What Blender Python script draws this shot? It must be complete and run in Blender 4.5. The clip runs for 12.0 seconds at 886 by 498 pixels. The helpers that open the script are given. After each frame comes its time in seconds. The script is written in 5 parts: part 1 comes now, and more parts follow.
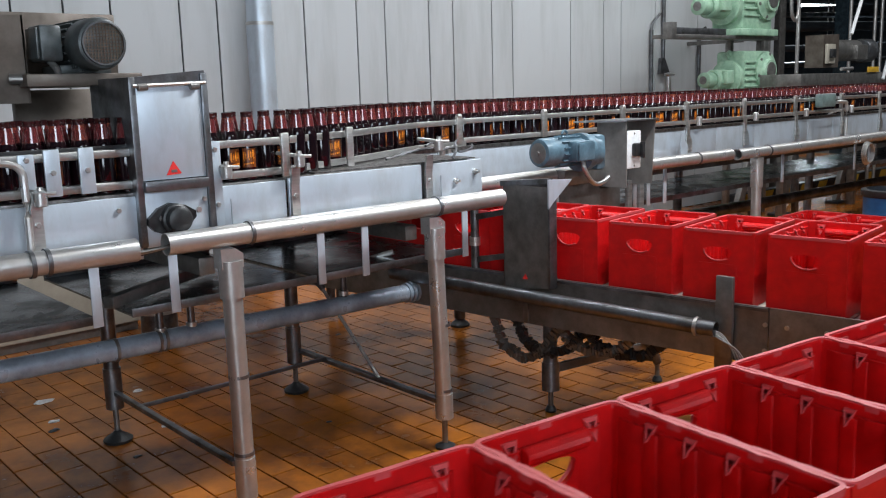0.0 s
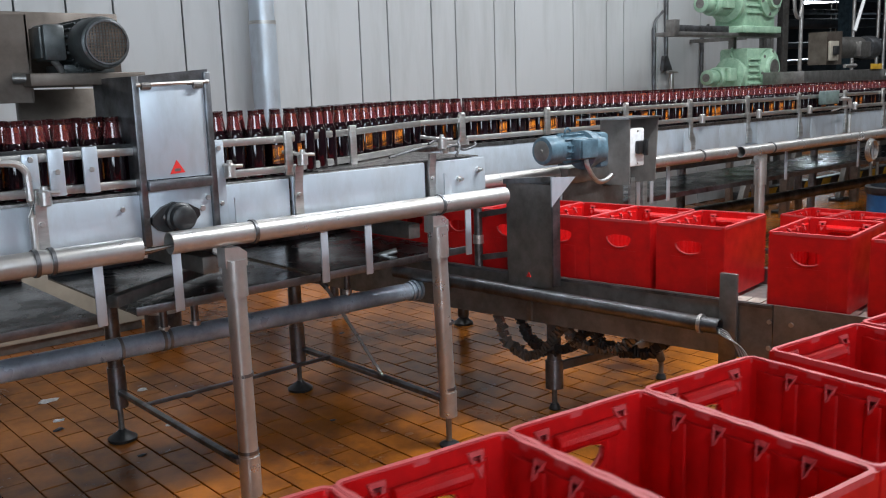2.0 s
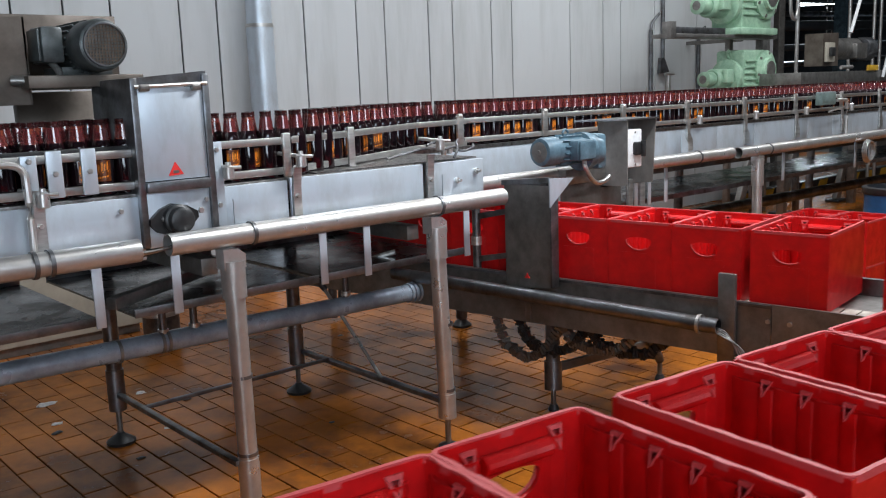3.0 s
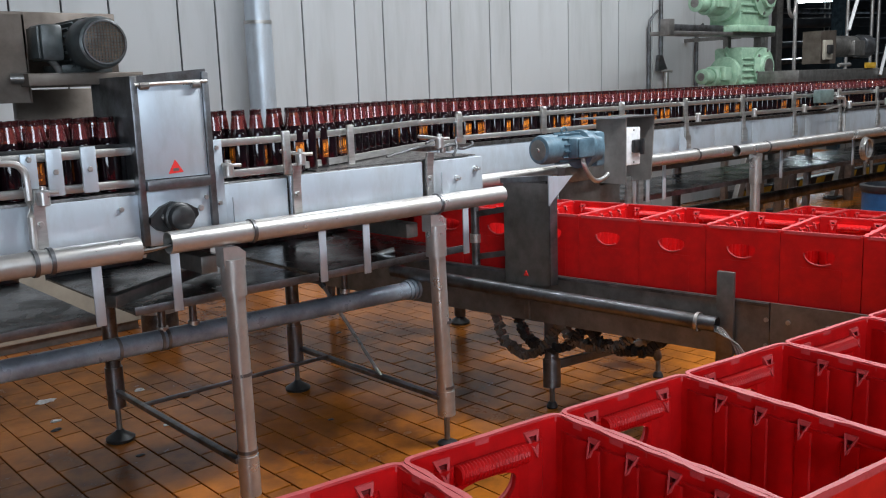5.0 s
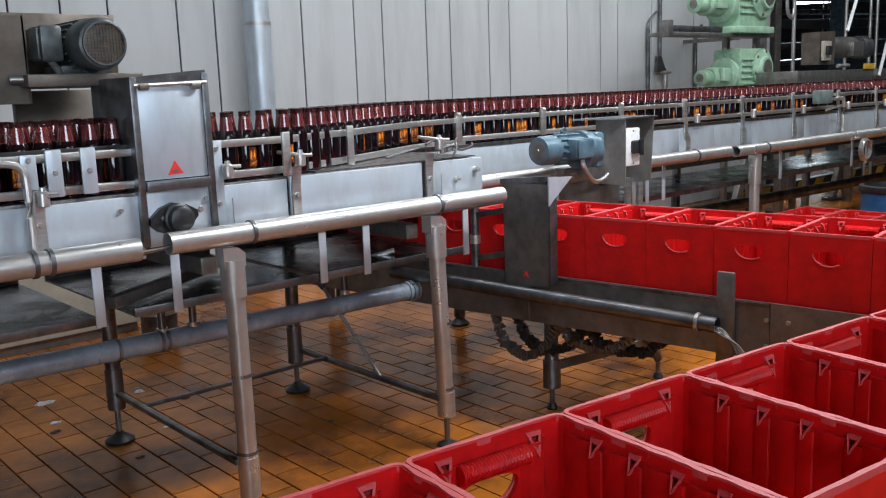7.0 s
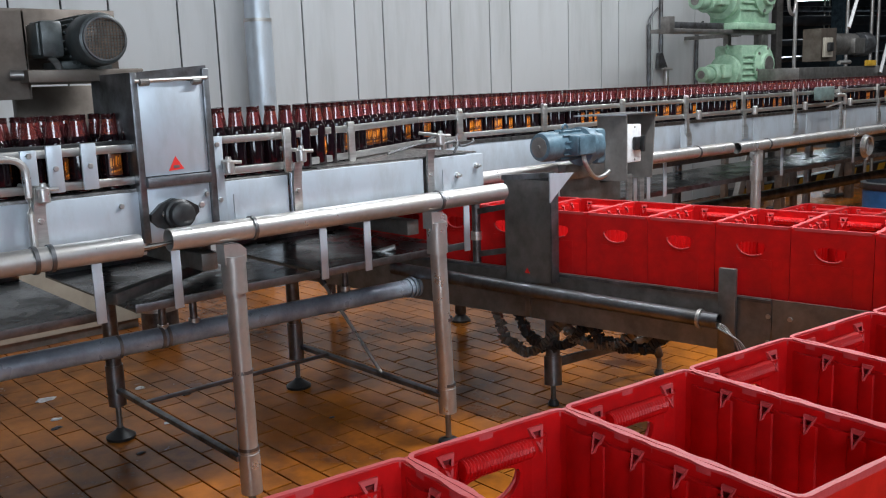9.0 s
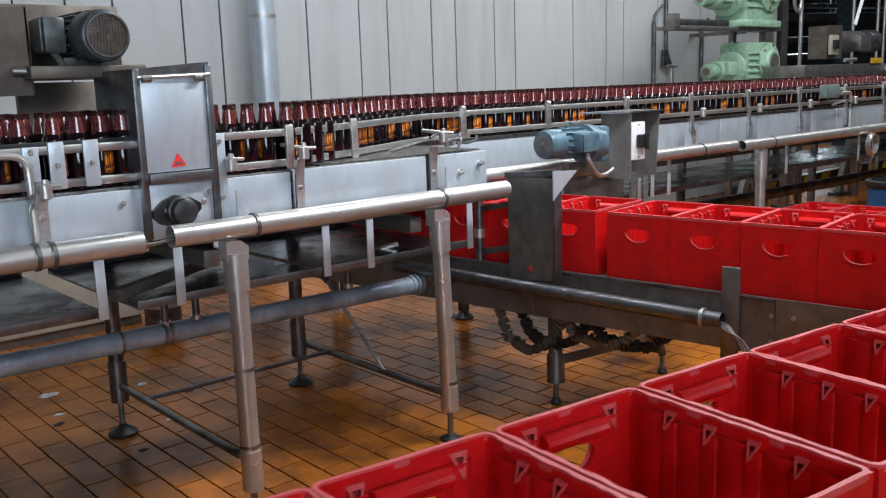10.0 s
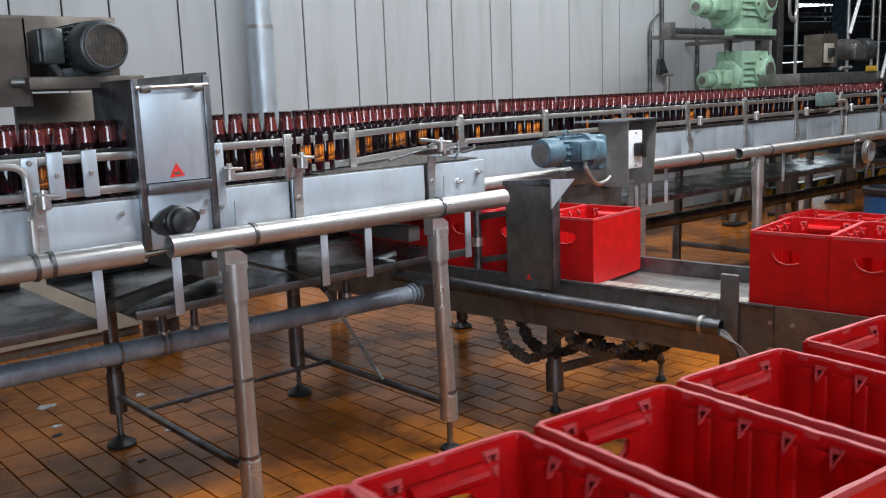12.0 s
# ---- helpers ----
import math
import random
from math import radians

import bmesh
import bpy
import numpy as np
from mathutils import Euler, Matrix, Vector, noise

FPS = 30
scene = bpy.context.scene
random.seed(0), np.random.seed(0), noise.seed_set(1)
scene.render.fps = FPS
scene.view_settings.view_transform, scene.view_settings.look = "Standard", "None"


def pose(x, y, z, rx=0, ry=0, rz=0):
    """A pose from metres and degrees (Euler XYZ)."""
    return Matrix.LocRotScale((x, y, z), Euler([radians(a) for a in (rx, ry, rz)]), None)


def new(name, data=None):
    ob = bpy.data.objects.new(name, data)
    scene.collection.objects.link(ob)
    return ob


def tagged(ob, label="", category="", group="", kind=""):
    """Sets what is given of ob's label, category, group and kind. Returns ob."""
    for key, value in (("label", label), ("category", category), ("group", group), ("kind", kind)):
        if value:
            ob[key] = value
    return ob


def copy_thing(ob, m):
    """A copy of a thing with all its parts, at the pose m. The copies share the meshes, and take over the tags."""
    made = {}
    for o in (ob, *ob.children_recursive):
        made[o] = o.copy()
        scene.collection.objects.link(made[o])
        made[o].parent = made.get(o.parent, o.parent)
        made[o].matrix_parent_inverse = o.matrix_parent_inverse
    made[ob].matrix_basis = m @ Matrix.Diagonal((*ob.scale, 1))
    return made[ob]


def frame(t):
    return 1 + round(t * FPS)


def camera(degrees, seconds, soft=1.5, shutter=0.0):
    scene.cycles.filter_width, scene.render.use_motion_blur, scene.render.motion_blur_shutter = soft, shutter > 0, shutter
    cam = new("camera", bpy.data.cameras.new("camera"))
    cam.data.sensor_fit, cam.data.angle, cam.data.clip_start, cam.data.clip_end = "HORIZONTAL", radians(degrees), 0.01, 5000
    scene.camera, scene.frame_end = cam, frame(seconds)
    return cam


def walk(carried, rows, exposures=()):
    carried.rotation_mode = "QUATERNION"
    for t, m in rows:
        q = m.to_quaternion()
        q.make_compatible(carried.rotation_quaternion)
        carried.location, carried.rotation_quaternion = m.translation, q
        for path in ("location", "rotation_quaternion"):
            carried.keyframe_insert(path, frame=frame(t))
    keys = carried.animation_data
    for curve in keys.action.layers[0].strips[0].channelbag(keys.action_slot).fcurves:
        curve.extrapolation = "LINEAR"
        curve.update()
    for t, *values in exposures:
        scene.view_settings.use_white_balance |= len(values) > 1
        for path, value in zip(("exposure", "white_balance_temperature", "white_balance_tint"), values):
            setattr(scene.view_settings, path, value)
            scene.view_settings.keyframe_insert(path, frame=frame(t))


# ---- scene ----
cam = camera(52.15, 12.0, soft=1.1, shutter=0.5)
walk(cam, [
    (0, pose(-1.8273, -3.2145, 1.4652, 79.908, 1.642, -41.395)),
    (0.5, pose(-1.8302, -3.2135, 1.4640, 79.950, 1.719, -41.403)),
    (1, pose(-1.8323, -3.2147, 1.4605, 80.102, 1.826, -41.433)),
    (1.5, pose(-1.8320, -3.2129, 1.4592, 80.001, 1.876, -41.407)),
    (2, pose(-1.8290, -3.2140, 1.4625, 79.839, 1.848, -41.236)),
    (2.5, pose(-1.8290, -3.2100, 1.4651, 79.781, 1.831, -41.282)),
    (3, pose(-1.8340, -3.2124, 1.4549, 80.039, 2.034, -41.435)),
    (5, pose(-1.8425, -3.2106, 1.4610, 79.814, 1.953, -41.596)),
    (5.5, pose(-1.8445, -3.2052, 1.4594, 79.693, 1.762, -41.478)),
    (6, pose(-1.8480, -3.2044, 1.4591, 79.711, 1.752, -41.752)),
    (6.5, pose(-1.8461, -3.2083, 1.4534, 79.966, 1.923, -41.744)),
    (7, pose(-1.8443, -3.2066, 1.4582, 79.910, 2.013, -41.676)),
    (9, pose(-1.8424, -3.2013, 1.4528, 79.745, 2.017, -41.635)),
    (9.5, pose(-1.8379, -3.2026, 1.4546, 79.592, 1.877, -41.329)),
    (10, pose(-1.8332, -3.1993, 1.4571, 79.509, 1.845, -41.341)),
    (10.5, pose(-1.8312, -3.2002, 1.4559, 79.705, 1.965, -41.419)),
    (11, pose(-1.8355, -3.1969, 1.4566, 79.854, 1.929, -41.454)),
    (11.5, pose(-1.8370, -3.2024, 1.4587, 79.862, 1.990, -41.430)),
    (12, pose(-1.8382, -3.1973, 1.4542, 80.115, 2.093, -41.564)),
])

# ---- world and lamps ----
world = bpy.data.worlds.new("hall_air")
scene.world = world
world.use_nodes = True
world.node_tree.nodes["Background"].inputs[0].default_value = (0.62, 0.72, 0.86, 1)
world.node_tree.nodes["Background"].inputs[1].default_value = 0.006
scene.view_settings.exposure = -0.1


# ---- materials ----
def make_mat(name, col, rough=0.5, metal=0.0, col2=None, scale=8.0, bump=0.0, bscale=60.0, detail=6.0,
             rough2=None, stretch=(1, 1, 1), spread=(0.35, 0.65), coat=0.0, rnd=0.0, trans=0.0, ior=1.45, spec=0.5, place=False):
    """A principled surface whose colour and gloss vary at two scales, on the thing itself or (place) across the whole place."""
    m = bpy.data.materials.new(name)
    m.use_nodes = True
    nt = m.node_tree
    b = nt.nodes["Principled BSDF"]
    b.inputs["Base Color"].default_value = (*col, 1)
    b.inputs["Roughness"].default_value = rough
    b.inputs["Metallic"].default_value = metal
    b.inputs["Coat Weight"].default_value = coat
    b.inputs["Transmission Weight"].default_value = trans
    b.inputs["IOR"].default_value = ior
    b.inputs["Specular IOR Level"].default_value = spec
    tc = nt.nodes.new("ShaderNodeTexCoord")
    mp = nt.nodes.new("ShaderNodeMapping")
    mp.inputs["Scale"].default_value = stretch
    geo = nt.nodes.new("ShaderNodeNewGeometry")
    nt.links.new(geo.outputs["Position"] if place else tc.outputs["Object"], mp.inputs["Vector"])
    if col2 is not None:
        n1 = nt.nodes.new("ShaderNodeTexNoise")
        n1.inputs["Scale"].default_value = scale
        n1.inputs["Detail"].default_value = detail
        n1.inputs["Roughness"].default_value = 0.65
        nt.links.new(mp.outputs[0], n1.inputs["Vector"])
        r = nt.nodes.new("ShaderNodeMapRange")
        r.inputs[1].default_value, r.inputs[2].default_value = spread
        nt.links.new(n1.outputs[0], r.inputs[0])
        fac = r.outputs[0]
        if rnd:
            oi = nt.nodes.new("ShaderNodeObjectInfo")
            ma = nt.nodes.new("ShaderNodeMath")
            ma.operation = "MULTIPLY_ADD"
            ma.inputs[1].default_value = rnd
            nt.links.new(oi.outputs["Random"], ma.inputs[0])
            nt.links.new(fac, ma.inputs[2])
            mb = nt.nodes.new("ShaderNodeMath")
            mb.operation = "SUBTRACT"
            mb.use_clamp = True
            mb.inputs[1].default_value = rnd / 2
            nt.links.new(ma.outputs[0], mb.inputs[0])
            fac = mb.outputs[0]
        mx = nt.nodes.new("ShaderNodeMix")
        mx.data_type = "RGBA"
        mx.inputs[6].default_value = (*col, 1)
        mx.inputs[7].default_value = (*col2, 1)
        nt.links.new(fac, mx.inputs[0])
        nt.links.new(mx.outputs[2], b.inputs["Base Color"])
        if rough2 is not None:
            rr = nt.nodes.new("ShaderNodeMapRange")
            rr.inputs[3].default_value, rr.inputs[4].default_value = rough, rough2
            nt.links.new(fac, rr.inputs[0])
            nt.links.new(rr.outputs[0], b.inputs["Roughness"])
    if bump:
        n2 = nt.nodes.new("ShaderNodeTexNoise")
        n2.inputs["Scale"].default_value = bscale
        n2.inputs["Detail"].default_value = 4
        nt.links.new(mp.outputs[0], n2.inputs["Vector"])
        bp = nt.nodes.new("ShaderNodeBump")
        bp.inputs["Strength"].default_value = bump
        bp.inputs["Distance"].default_value = 0.004
        nt.links.new(n2.outputs[0], bp.inputs["Height"])
        nt.links.new(bp.outputs[0], b.inputs["Normal"])
    return m


def glow(name, col, power):
    m = bpy.data.materials.new(name)
    m.use_nodes = True
    b = m.node_tree.nodes["Principled BSDF"]
    b.inputs["Base Color"].default_value = (*col, 1)
    b.inputs["Emission Color"].default_value = (*col, 1)
    b.inputs["Emission Strength"].default_value = power
    return m


STEEL = make_mat("brushed_steel", (0.66, 0.65, 0.63), 0.34, 0.9, (0.40, 0.39, 0.37), 9, 0.05, 90, rough2=0.45, stretch=(0.5, 1, 4))
PANEL = make_mat("sheet_steel", (0.54, 0.60, 0.66), 0.38, 0.5, (0.36, 0.375, 0.385), 3.2, 0.05, 30, rough2=0.58, stretch=(2.0, 2.0, 0.8), spread=(0.45, 0.80), detail=9, place=True)
PIPE = make_mat("polished_pipe_steel", (0.58, 0.575, 0.565), 0.26, 0.75, (0.42, 0.39, 0.36), 6, 0.0, 60, rough2=0.44)
DULL = make_mat("dull_wet_steel", (0.26, 0.27, 0.29), 0.3, 0.9, (0.08, 0.075, 0.07), 6, 0.1, 50, rough2=0.5)
DARK = make_mat("grimy_dark_steel", (0.29, 0.28, 0.265), 0.34, 0.75, (0.13, 0.12, 0.11), 11, 0.08, 60, rough2=0.5, spread=(0.3, 0.75))
DRAINM = make_mat("wet_bluish_pipe_steel", (0.42, 0.49, 0.57), 0.24, 0.35, (0.20, 0.23, 0.27), 7, 0.05, 40, rough2=0.42)
TRAYM = make_mat("wet_tray_steel", (0.14, 0.145, 0.155), 0.12, 0.9, (0.03, 0.03, 0.03), 5, 0.1, 12, rough2=0.35)
SHEET = make_mat("stained_grey_sheet", (0.27, 0.26, 0.245), 0.42, 0.4, (0.17, 0.16, 0.15), 7, 0.08, 40, rough2=0.55)
BLACK = make_mat("black_rubber", (0.012, 0.012, 0.013), 0.4, 0.0, (0.03, 0.03, 0.03), 30, 0.1, 80)
RED = make_mat("red_crate_plastic", (0.60, 0.007, 0.008), 0.32, 0.0, (0.43, 0.004, 0.005), 14, 0.03, 90, rough2=0.45)
# crate red darkened to paint the shade inside the wall pockets
SHADERED = make_mat("shaded_crate_plastic", (0.16, 0.003, 0.004), 0.5)
BROWN = make_mat("brown_stained_sheet", (0.15, 0.125, 0.105), 0.42, 0.45, (0.08, 0.062, 0.05), 6, 0.1, 30, rough2=0.55)
# scuffed rims; on the slot lips the pale red paints a highlight
REDRIM = make_mat("scuff_and_highlight_red", (0.52, 0.070, 0.073), 0.5, 0.0, (0.50, 0.046, 0.048), 22, 0.25, 120, spread=(0.25, 0.8), spec=0.35)
GLASS = make_mat("brown_bottle_glass", (0.010, 0.004, 0.005), 0.05, 0.0, (0.006, 0.002, 0.004), 20, 0, spec=0.5, coat=0.3)
# orange patches paint the label glints seen through the neck glass
NECK = make_mat("brown_neck_glass", (0.17, 0.030, 0.032), 0.05, 0.0, (0.34, 0.085, 0.035), 22, 0, spec=1.0, trans=0.30, coat=1.0, spread=(0.52, 0.70), rnd=0.35)
PATCH = make_mat("brown_orange_label", (0.07, 0.016, 0.004), 0.35, 0.0, (0.24, 0.055, 0.006), 45)
CAPM = make_mat("dark_bottle_mouth", (0.022, 0.007, 0.008), 0.15, 0.0, (0.05, 0.013, 0.013), 40)
PRINT = make_mat("orange_print", (0.90, 0.30, 0.02), 0.45, 0.0, (0.85, 0.24, 0.02), 60)
WALLM = make_mat("painted_wall_sheet", (0.49, 0.50, 0.505), 0.42, 0.0, (0.37, 0.375, 0.37), 1.5, 0.03, 7, rough2=0.55, stretch=(2.6, 1, 0.35), spread=(0.45, 0.8), rnd=0.25, place=True)
SEAM = make_mat("dark_seam", (0.02, 0.02, 0.022), 0.8)
TILE = make_mat("amber_quarry_tile", (0.50, 0.155, 0.016), 0.16, 0.0, (0.060, 0.018, 0.005), 1.5, 0.10, 18, rough2=0.30, rnd=0.22, spread=(0.36, 0.68), spec=0.22, place=True, detail=9)
GROUT = make_mat("dark_wet_grout", (0.026, 0.016, 0.010), 0.35, 0.0, (0.010, 0.007, 0.005), 9, 0.2, 50)
MOTORG = make_mat("grey_green_motor_paint", (0.095, 0.108, 0.108), 0.36, 0.1, (0.04, 0.045, 0.045), 20, 0.1, 60)
MOTORB = make_mat("blue_motor_paint", (0.115, 0.195, 0.245), 0.36, 0.1, (0.05, 0.085, 0.11), 14, 0.1, 60)
GREEN = make_mat("pale_green_gear_paint", (0.36, 0.53, 0.38), 0.4, 0.0, (0.22, 0.36, 0.25), 12, 0.08, 40)
WHITE = make_mat("white_plastic", (0.75, 0.76, 0.76), 0.45, 0.0, (0.6, 0.6, 0.6), 30)
BELTW = make_mat("worn_white_chain_plate", (0.50, 0.47, 0.41), 0.4, 0.2, (0.26, 0.23, 0.19), 25, 0.2, 60)
BELT = make_mat("steel_slat_chain", (0.36, 0.35, 0.34), 0.3, 1.0, (0.14, 0.13, 0.125), 30, 0.25, 70, rough2=0.5)
REDTRI = make_mat("red_warning_sticker", (0.75, 0.035, 0.03), 0.45)
BLUE = make_mat("blue_drum_plastic", (0.02, 0.10, 0.24), 0.4, 0.0, (0.015, 0.07, 0.17), 15)
YELLOW = make_mat("yellow_paint", (0.62, 0.36, 0.03), 0.5, 0.0, (0.45, 0.25, 0.03), 14)
PAPER = make_mat("wet_paper", (0.72, 0.70, 0.66), 0.7, 0.0, (0.55, 0.52, 0.48), 50)
# hall dimness is put into dark wall and ceiling colours, cutting bounced light
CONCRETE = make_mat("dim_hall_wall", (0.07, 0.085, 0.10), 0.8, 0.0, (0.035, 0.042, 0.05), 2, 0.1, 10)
CEIL = make_mat("hall_ceiling", (0.10, 0.103, 0.107), 0.8, 0.0, (0.06, 0.063, 0.066), 1.5)
BEIGE = make_mat("beige_cabinet_paint", (0.42, 0.38, 0.31), 0.45, 0.0, (0.30, 0.27, 0.22), 4)
TUBE = glow("lamp_tube_glow", (0.86, 0.95, 1.0), 9.0)


# ---- building helpers ----
def thing(name, loc, label, category, group="", kind=""):
    ob = new(name)
    ob.location = loc
    ob.empty_display_size = 0.05
    return tagged(ob, label, category, group, kind)


def base_of(ob):
    while ob.parent:
        ob = ob.parent
    return Vector(ob.location)


def part(name, bm, material, parent=None, label="", smooth=True):
    """Links a bmesh given in world space as one mesh under a thing or part."""
    if parent is not None:
        bmesh.ops.translate(bm, verts=bm.verts, vec=-base_of(parent))
    me = bpy.data.meshes.new(name)
    bm.to_mesh(me)
    bm.free()
    me.materials.append(material)
    if smooth:
        for f in me.polygons:
            f.use_smooth = True
        me.set_sharp_from_angle(angle=radians(35))
    ob = new(name, me)
    if parent is not None:
        ob.parent = parent
    if label:
        tagged(ob, label)
    return ob


def box(x0, x1, y0, y1, z0, z1, bevel=0.0, bm=None, m=None):
    bm = bm or bmesh.new()
    r = bmesh.ops.create_cube(bm, size=1.0)
    vs = r["verts"]
    bmesh.ops.scale(bm, vec=(abs(x1 - x0), abs(y1 - y0), abs(z1 - z0)), verts=vs)
    bmesh.ops.translate(bm, vec=((x0 + x1) / 2, (y0 + y1) / 2, (z0 + z1) / 2), verts=vs)
    if bevel:
        es = list({e for v in vs for e in v.link_edges})
        r = bmesh.ops.bevel(bm, geom=es, offset=bevel, segments=2, affect="EDGES", profile=0.5)
        vs = list({v for f in r["faces"] for v in f.verts} | {v for v in vs if v.is_valid})
    if m is not None:
        bmesh.ops.transform(bm, matrix=m, verts=vs)
    return bm


def rod(p, q, r, seg=16, r2=None, bm=None, caps=True):
    bm = bm or bmesh.new()
    p, q = Vector(p), Vector(q)
    d = q - p
    m = Matrix.Translation((p + q) / 2) @ d.to_track_quat("Z", "Y").to_matrix().to_4x4()
    bmesh.ops.create_cone(bm, cap_ends=caps, segments=seg, radius1=r, radius2=r if r2 is None else r2, depth=d.length, matrix=m)
    return bm


def pipe(p, q, r, wall=0.004, seg=20, bm=None):
    """An open tube with wall thickness from p to q."""
    bm = bm or bmesh.new()
    p, q = Vector(p), Vector(q)
    rot = (q - p).to_track_quat("Z", "Y").to_matrix()
    rings = []
    for c, rad in ((p, r), (q, r), (q, r - wall), (p, r - wall)):
        rings.append([bm.verts.new(c + rot @ Vector((rad * math.cos(a), rad * math.sin(a), 0)))
                      for a in (2 * math.pi * i / seg for i in range(seg))])
    for k in range(4):
        a, b = rings[k], rings[(k + 1) % 4]
        for i in range(seg):
            bm.faces.new((a[i], a[(i + 1) % seg], b[(i + 1) % seg], b[i]))
    bmesh.ops.recalc_face_normals(bm, faces=bm.faces)
    return bm


def lathe(profile, p=(0, 0, 0), axis=(0, 0, 1), seg=20, bm=None):
    """Turns (radius, height) pairs round an axis through p."""
    bm = bm or bmesh.new()
    rot = Vector(axis).to_track_quat("Z", "Y").to_matrix()
    p = Vector(p)
    rings = []
    for r, h in profile:
        rings.append([bm.verts.new(p + rot @ Vector((max(r, 1e-4) * math.cos(a), max(r, 1e-4) * math.sin(a), h)))
                      for a in (2 * math.pi * i / seg for i in range(seg))])
    for a, b in zip(rings, rings[1:]):
        for i in range(seg):
            bm.faces.new((a[i], a[(i + 1) % seg], b[(i + 1) % seg], b[i]))
    bm.faces.new(list(reversed(rings[0])))
    bm.faces.new(rings[-1])
    return bm


def sweep(points, r, seg=8, bm=None):
    """A round bar along a smooth line through points."""
    bm = bm or bmesh.new()
    pts = [Vector(p) for p in points]
    fine = []
    for i in range(len(pts) - 1):
        p0, p1, p2, p3 = pts[max(i - 1, 0)], pts[i], pts[i + 1], pts[min(i + 2, len(pts) - 1)]
        for k in range(5):
            t = k / 5
            fine.append(0.5 * ((2 * p1) + (p2 - p0) * t + (2 * p0 - 5 * p1 + 4 * p2 - p3) * t * t + (3 * p1 - p0 - 3 * p2 + p3) * t ** 3))
    fine.append(pts[-1])
    rings = []
    for i, c in enumerate(fine):
        d = fine[min(i + 1, len(fine) - 1)] - fine[max(i - 1, 0)]
        rot = d.to_track_quat("Z", "Y").to_matrix()
        rings.append([bm.verts.new(c + rot @ Vector((r * math.cos(a), r * math.sin(a), 0))) for a in (2 * math.pi * j / seg for j in range(seg))])
    for a, b in zip(rings, rings[1:]):
        for i in range(seg):
            bm.faces.new((a[i], a[(i + 1) % seg], b[(i + 1) % seg], b[i]))
    bm.faces.new(list(reversed(rings[0])))
    bm.faces.new(rings[-1])
    bmesh.ops.recalc_face_normals(bm, faces=bm.faces)
    return bm


def prism(points, y0, y1, bm=None, axis="y"):
    """A plate with the outline points (u, w), between two places on an axis."""
    bm = bm or bmesh.new()
    put = {"y": lambda u, w, d: (u, d, w), "x": lambda u, w, d: (d, u, w), "z": lambda u, w, d: (u, w, d)}[axis]
    a = [bm.verts.new(put(u, w, y0)) for u, w in points]
    b = [bm.verts.new(put(u, w, y1)) for u, w in points]
    bm.faces.new(a)
    bm.faces.new(list(reversed(b)))
    n = len(points)
    for i in range(n):
        bm.faces.new((a[i], b[i], b[(i + 1) % n], a[(i + 1) % n]))
    bmesh.ops.recalc_face_normals(bm, faces=bm.faces)
    return bm


# ---- structure: floor, walls, ceiling ----
WALL_Y = 2.9
floor = tagged(part("floor", box(-9, 24, -6.6, 14, -0.2, -0.012), GROUT), "wet floor of amber quarry tiles with dark joints", "floor", kind="structure")


def wall_north():
    """Sheet-clad cold-room wall with standing seams."""
    xs = [-4.0, -3.5, -3.0, -2.5, -2.0, -1.5, -1.0, -0.5, 0.0, 0.32, 0.63, 1.12, 1.41, 2.15, 2.65, 2.94, 3.42, 3.70, 4.18, 4.45, 5.28, 5.80, 6.09, 6.69, 7.51, 8.2, 9.25]
    wall = tagged(part("wall_north", box(-9, 9.25, WALL_Y + 0.012, WALL_Y + 0.2, 0, 5.2), SEAM), "pale grey sheet-clad hall wall with standing seams", "wall", kind="structure")
    for a, b in zip(xs, xs[1:]):
        k = random.uniform(0, 0.002)
        part("panel", box(a + 0.007, b - 0.007, WALL_Y - k, WALL_Y + 0.014, 0.0, 5.2), WALLM, wall, smooth=False)


wall_north()
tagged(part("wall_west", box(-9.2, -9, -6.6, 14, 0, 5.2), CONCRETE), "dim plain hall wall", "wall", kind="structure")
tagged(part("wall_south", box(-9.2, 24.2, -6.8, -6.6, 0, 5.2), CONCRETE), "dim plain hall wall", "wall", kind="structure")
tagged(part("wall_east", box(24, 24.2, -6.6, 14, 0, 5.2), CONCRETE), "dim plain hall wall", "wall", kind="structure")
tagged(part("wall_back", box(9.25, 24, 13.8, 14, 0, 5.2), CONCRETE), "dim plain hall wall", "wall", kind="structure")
tagged(part("ceiling", box(-9.2, 24.2, -6.8, 14, 5.2, 5.4), CEIL), "grey hall ceiling", "ceiling", kind="structure")


def tube_lamp(x, y, z, turn, length, watts, wide=0.25):
    lamp = thing("tube_lamp", (x, y, z), "long white fluorescent tube lamp", "lamp", "tube lamps of the hall")
    lamp.rotation_euler = (0, 0, radians(turn))
    h = length / 2
    o = Vector((x, y, z))
    part("housing", box(x - h, x + h, y - 0.05, y + 0.05, z + 0.02, z + 0.07, 0.008), WHITE, lamp)
    part("tube", rod(o + Vector((-h + 0.03, 0, 0)), o + Vector((h - 0.03, 0, 0)), 0.018), TUBE, lamp, "glowing white tube")
    for q in (-h * 0.7, h * 0.7):
        part("hanger", rod((x + q, y, z + 0.06), (x + q, y, 5.2), 0.008, 8), DARK, lamp)
    if watts:
        d = bpy.data.lights.new("tube_light", "AREA")
        d.shape, d.size, d.size_y, d.energy = "RECTANGLE", length, wide, watts
        d.color = (0.90, 0.95, 1.0)
        l = new("tube_light", d)
        l.matrix_basis = pose(x, y, z - 0.04, 0, 0, turn)


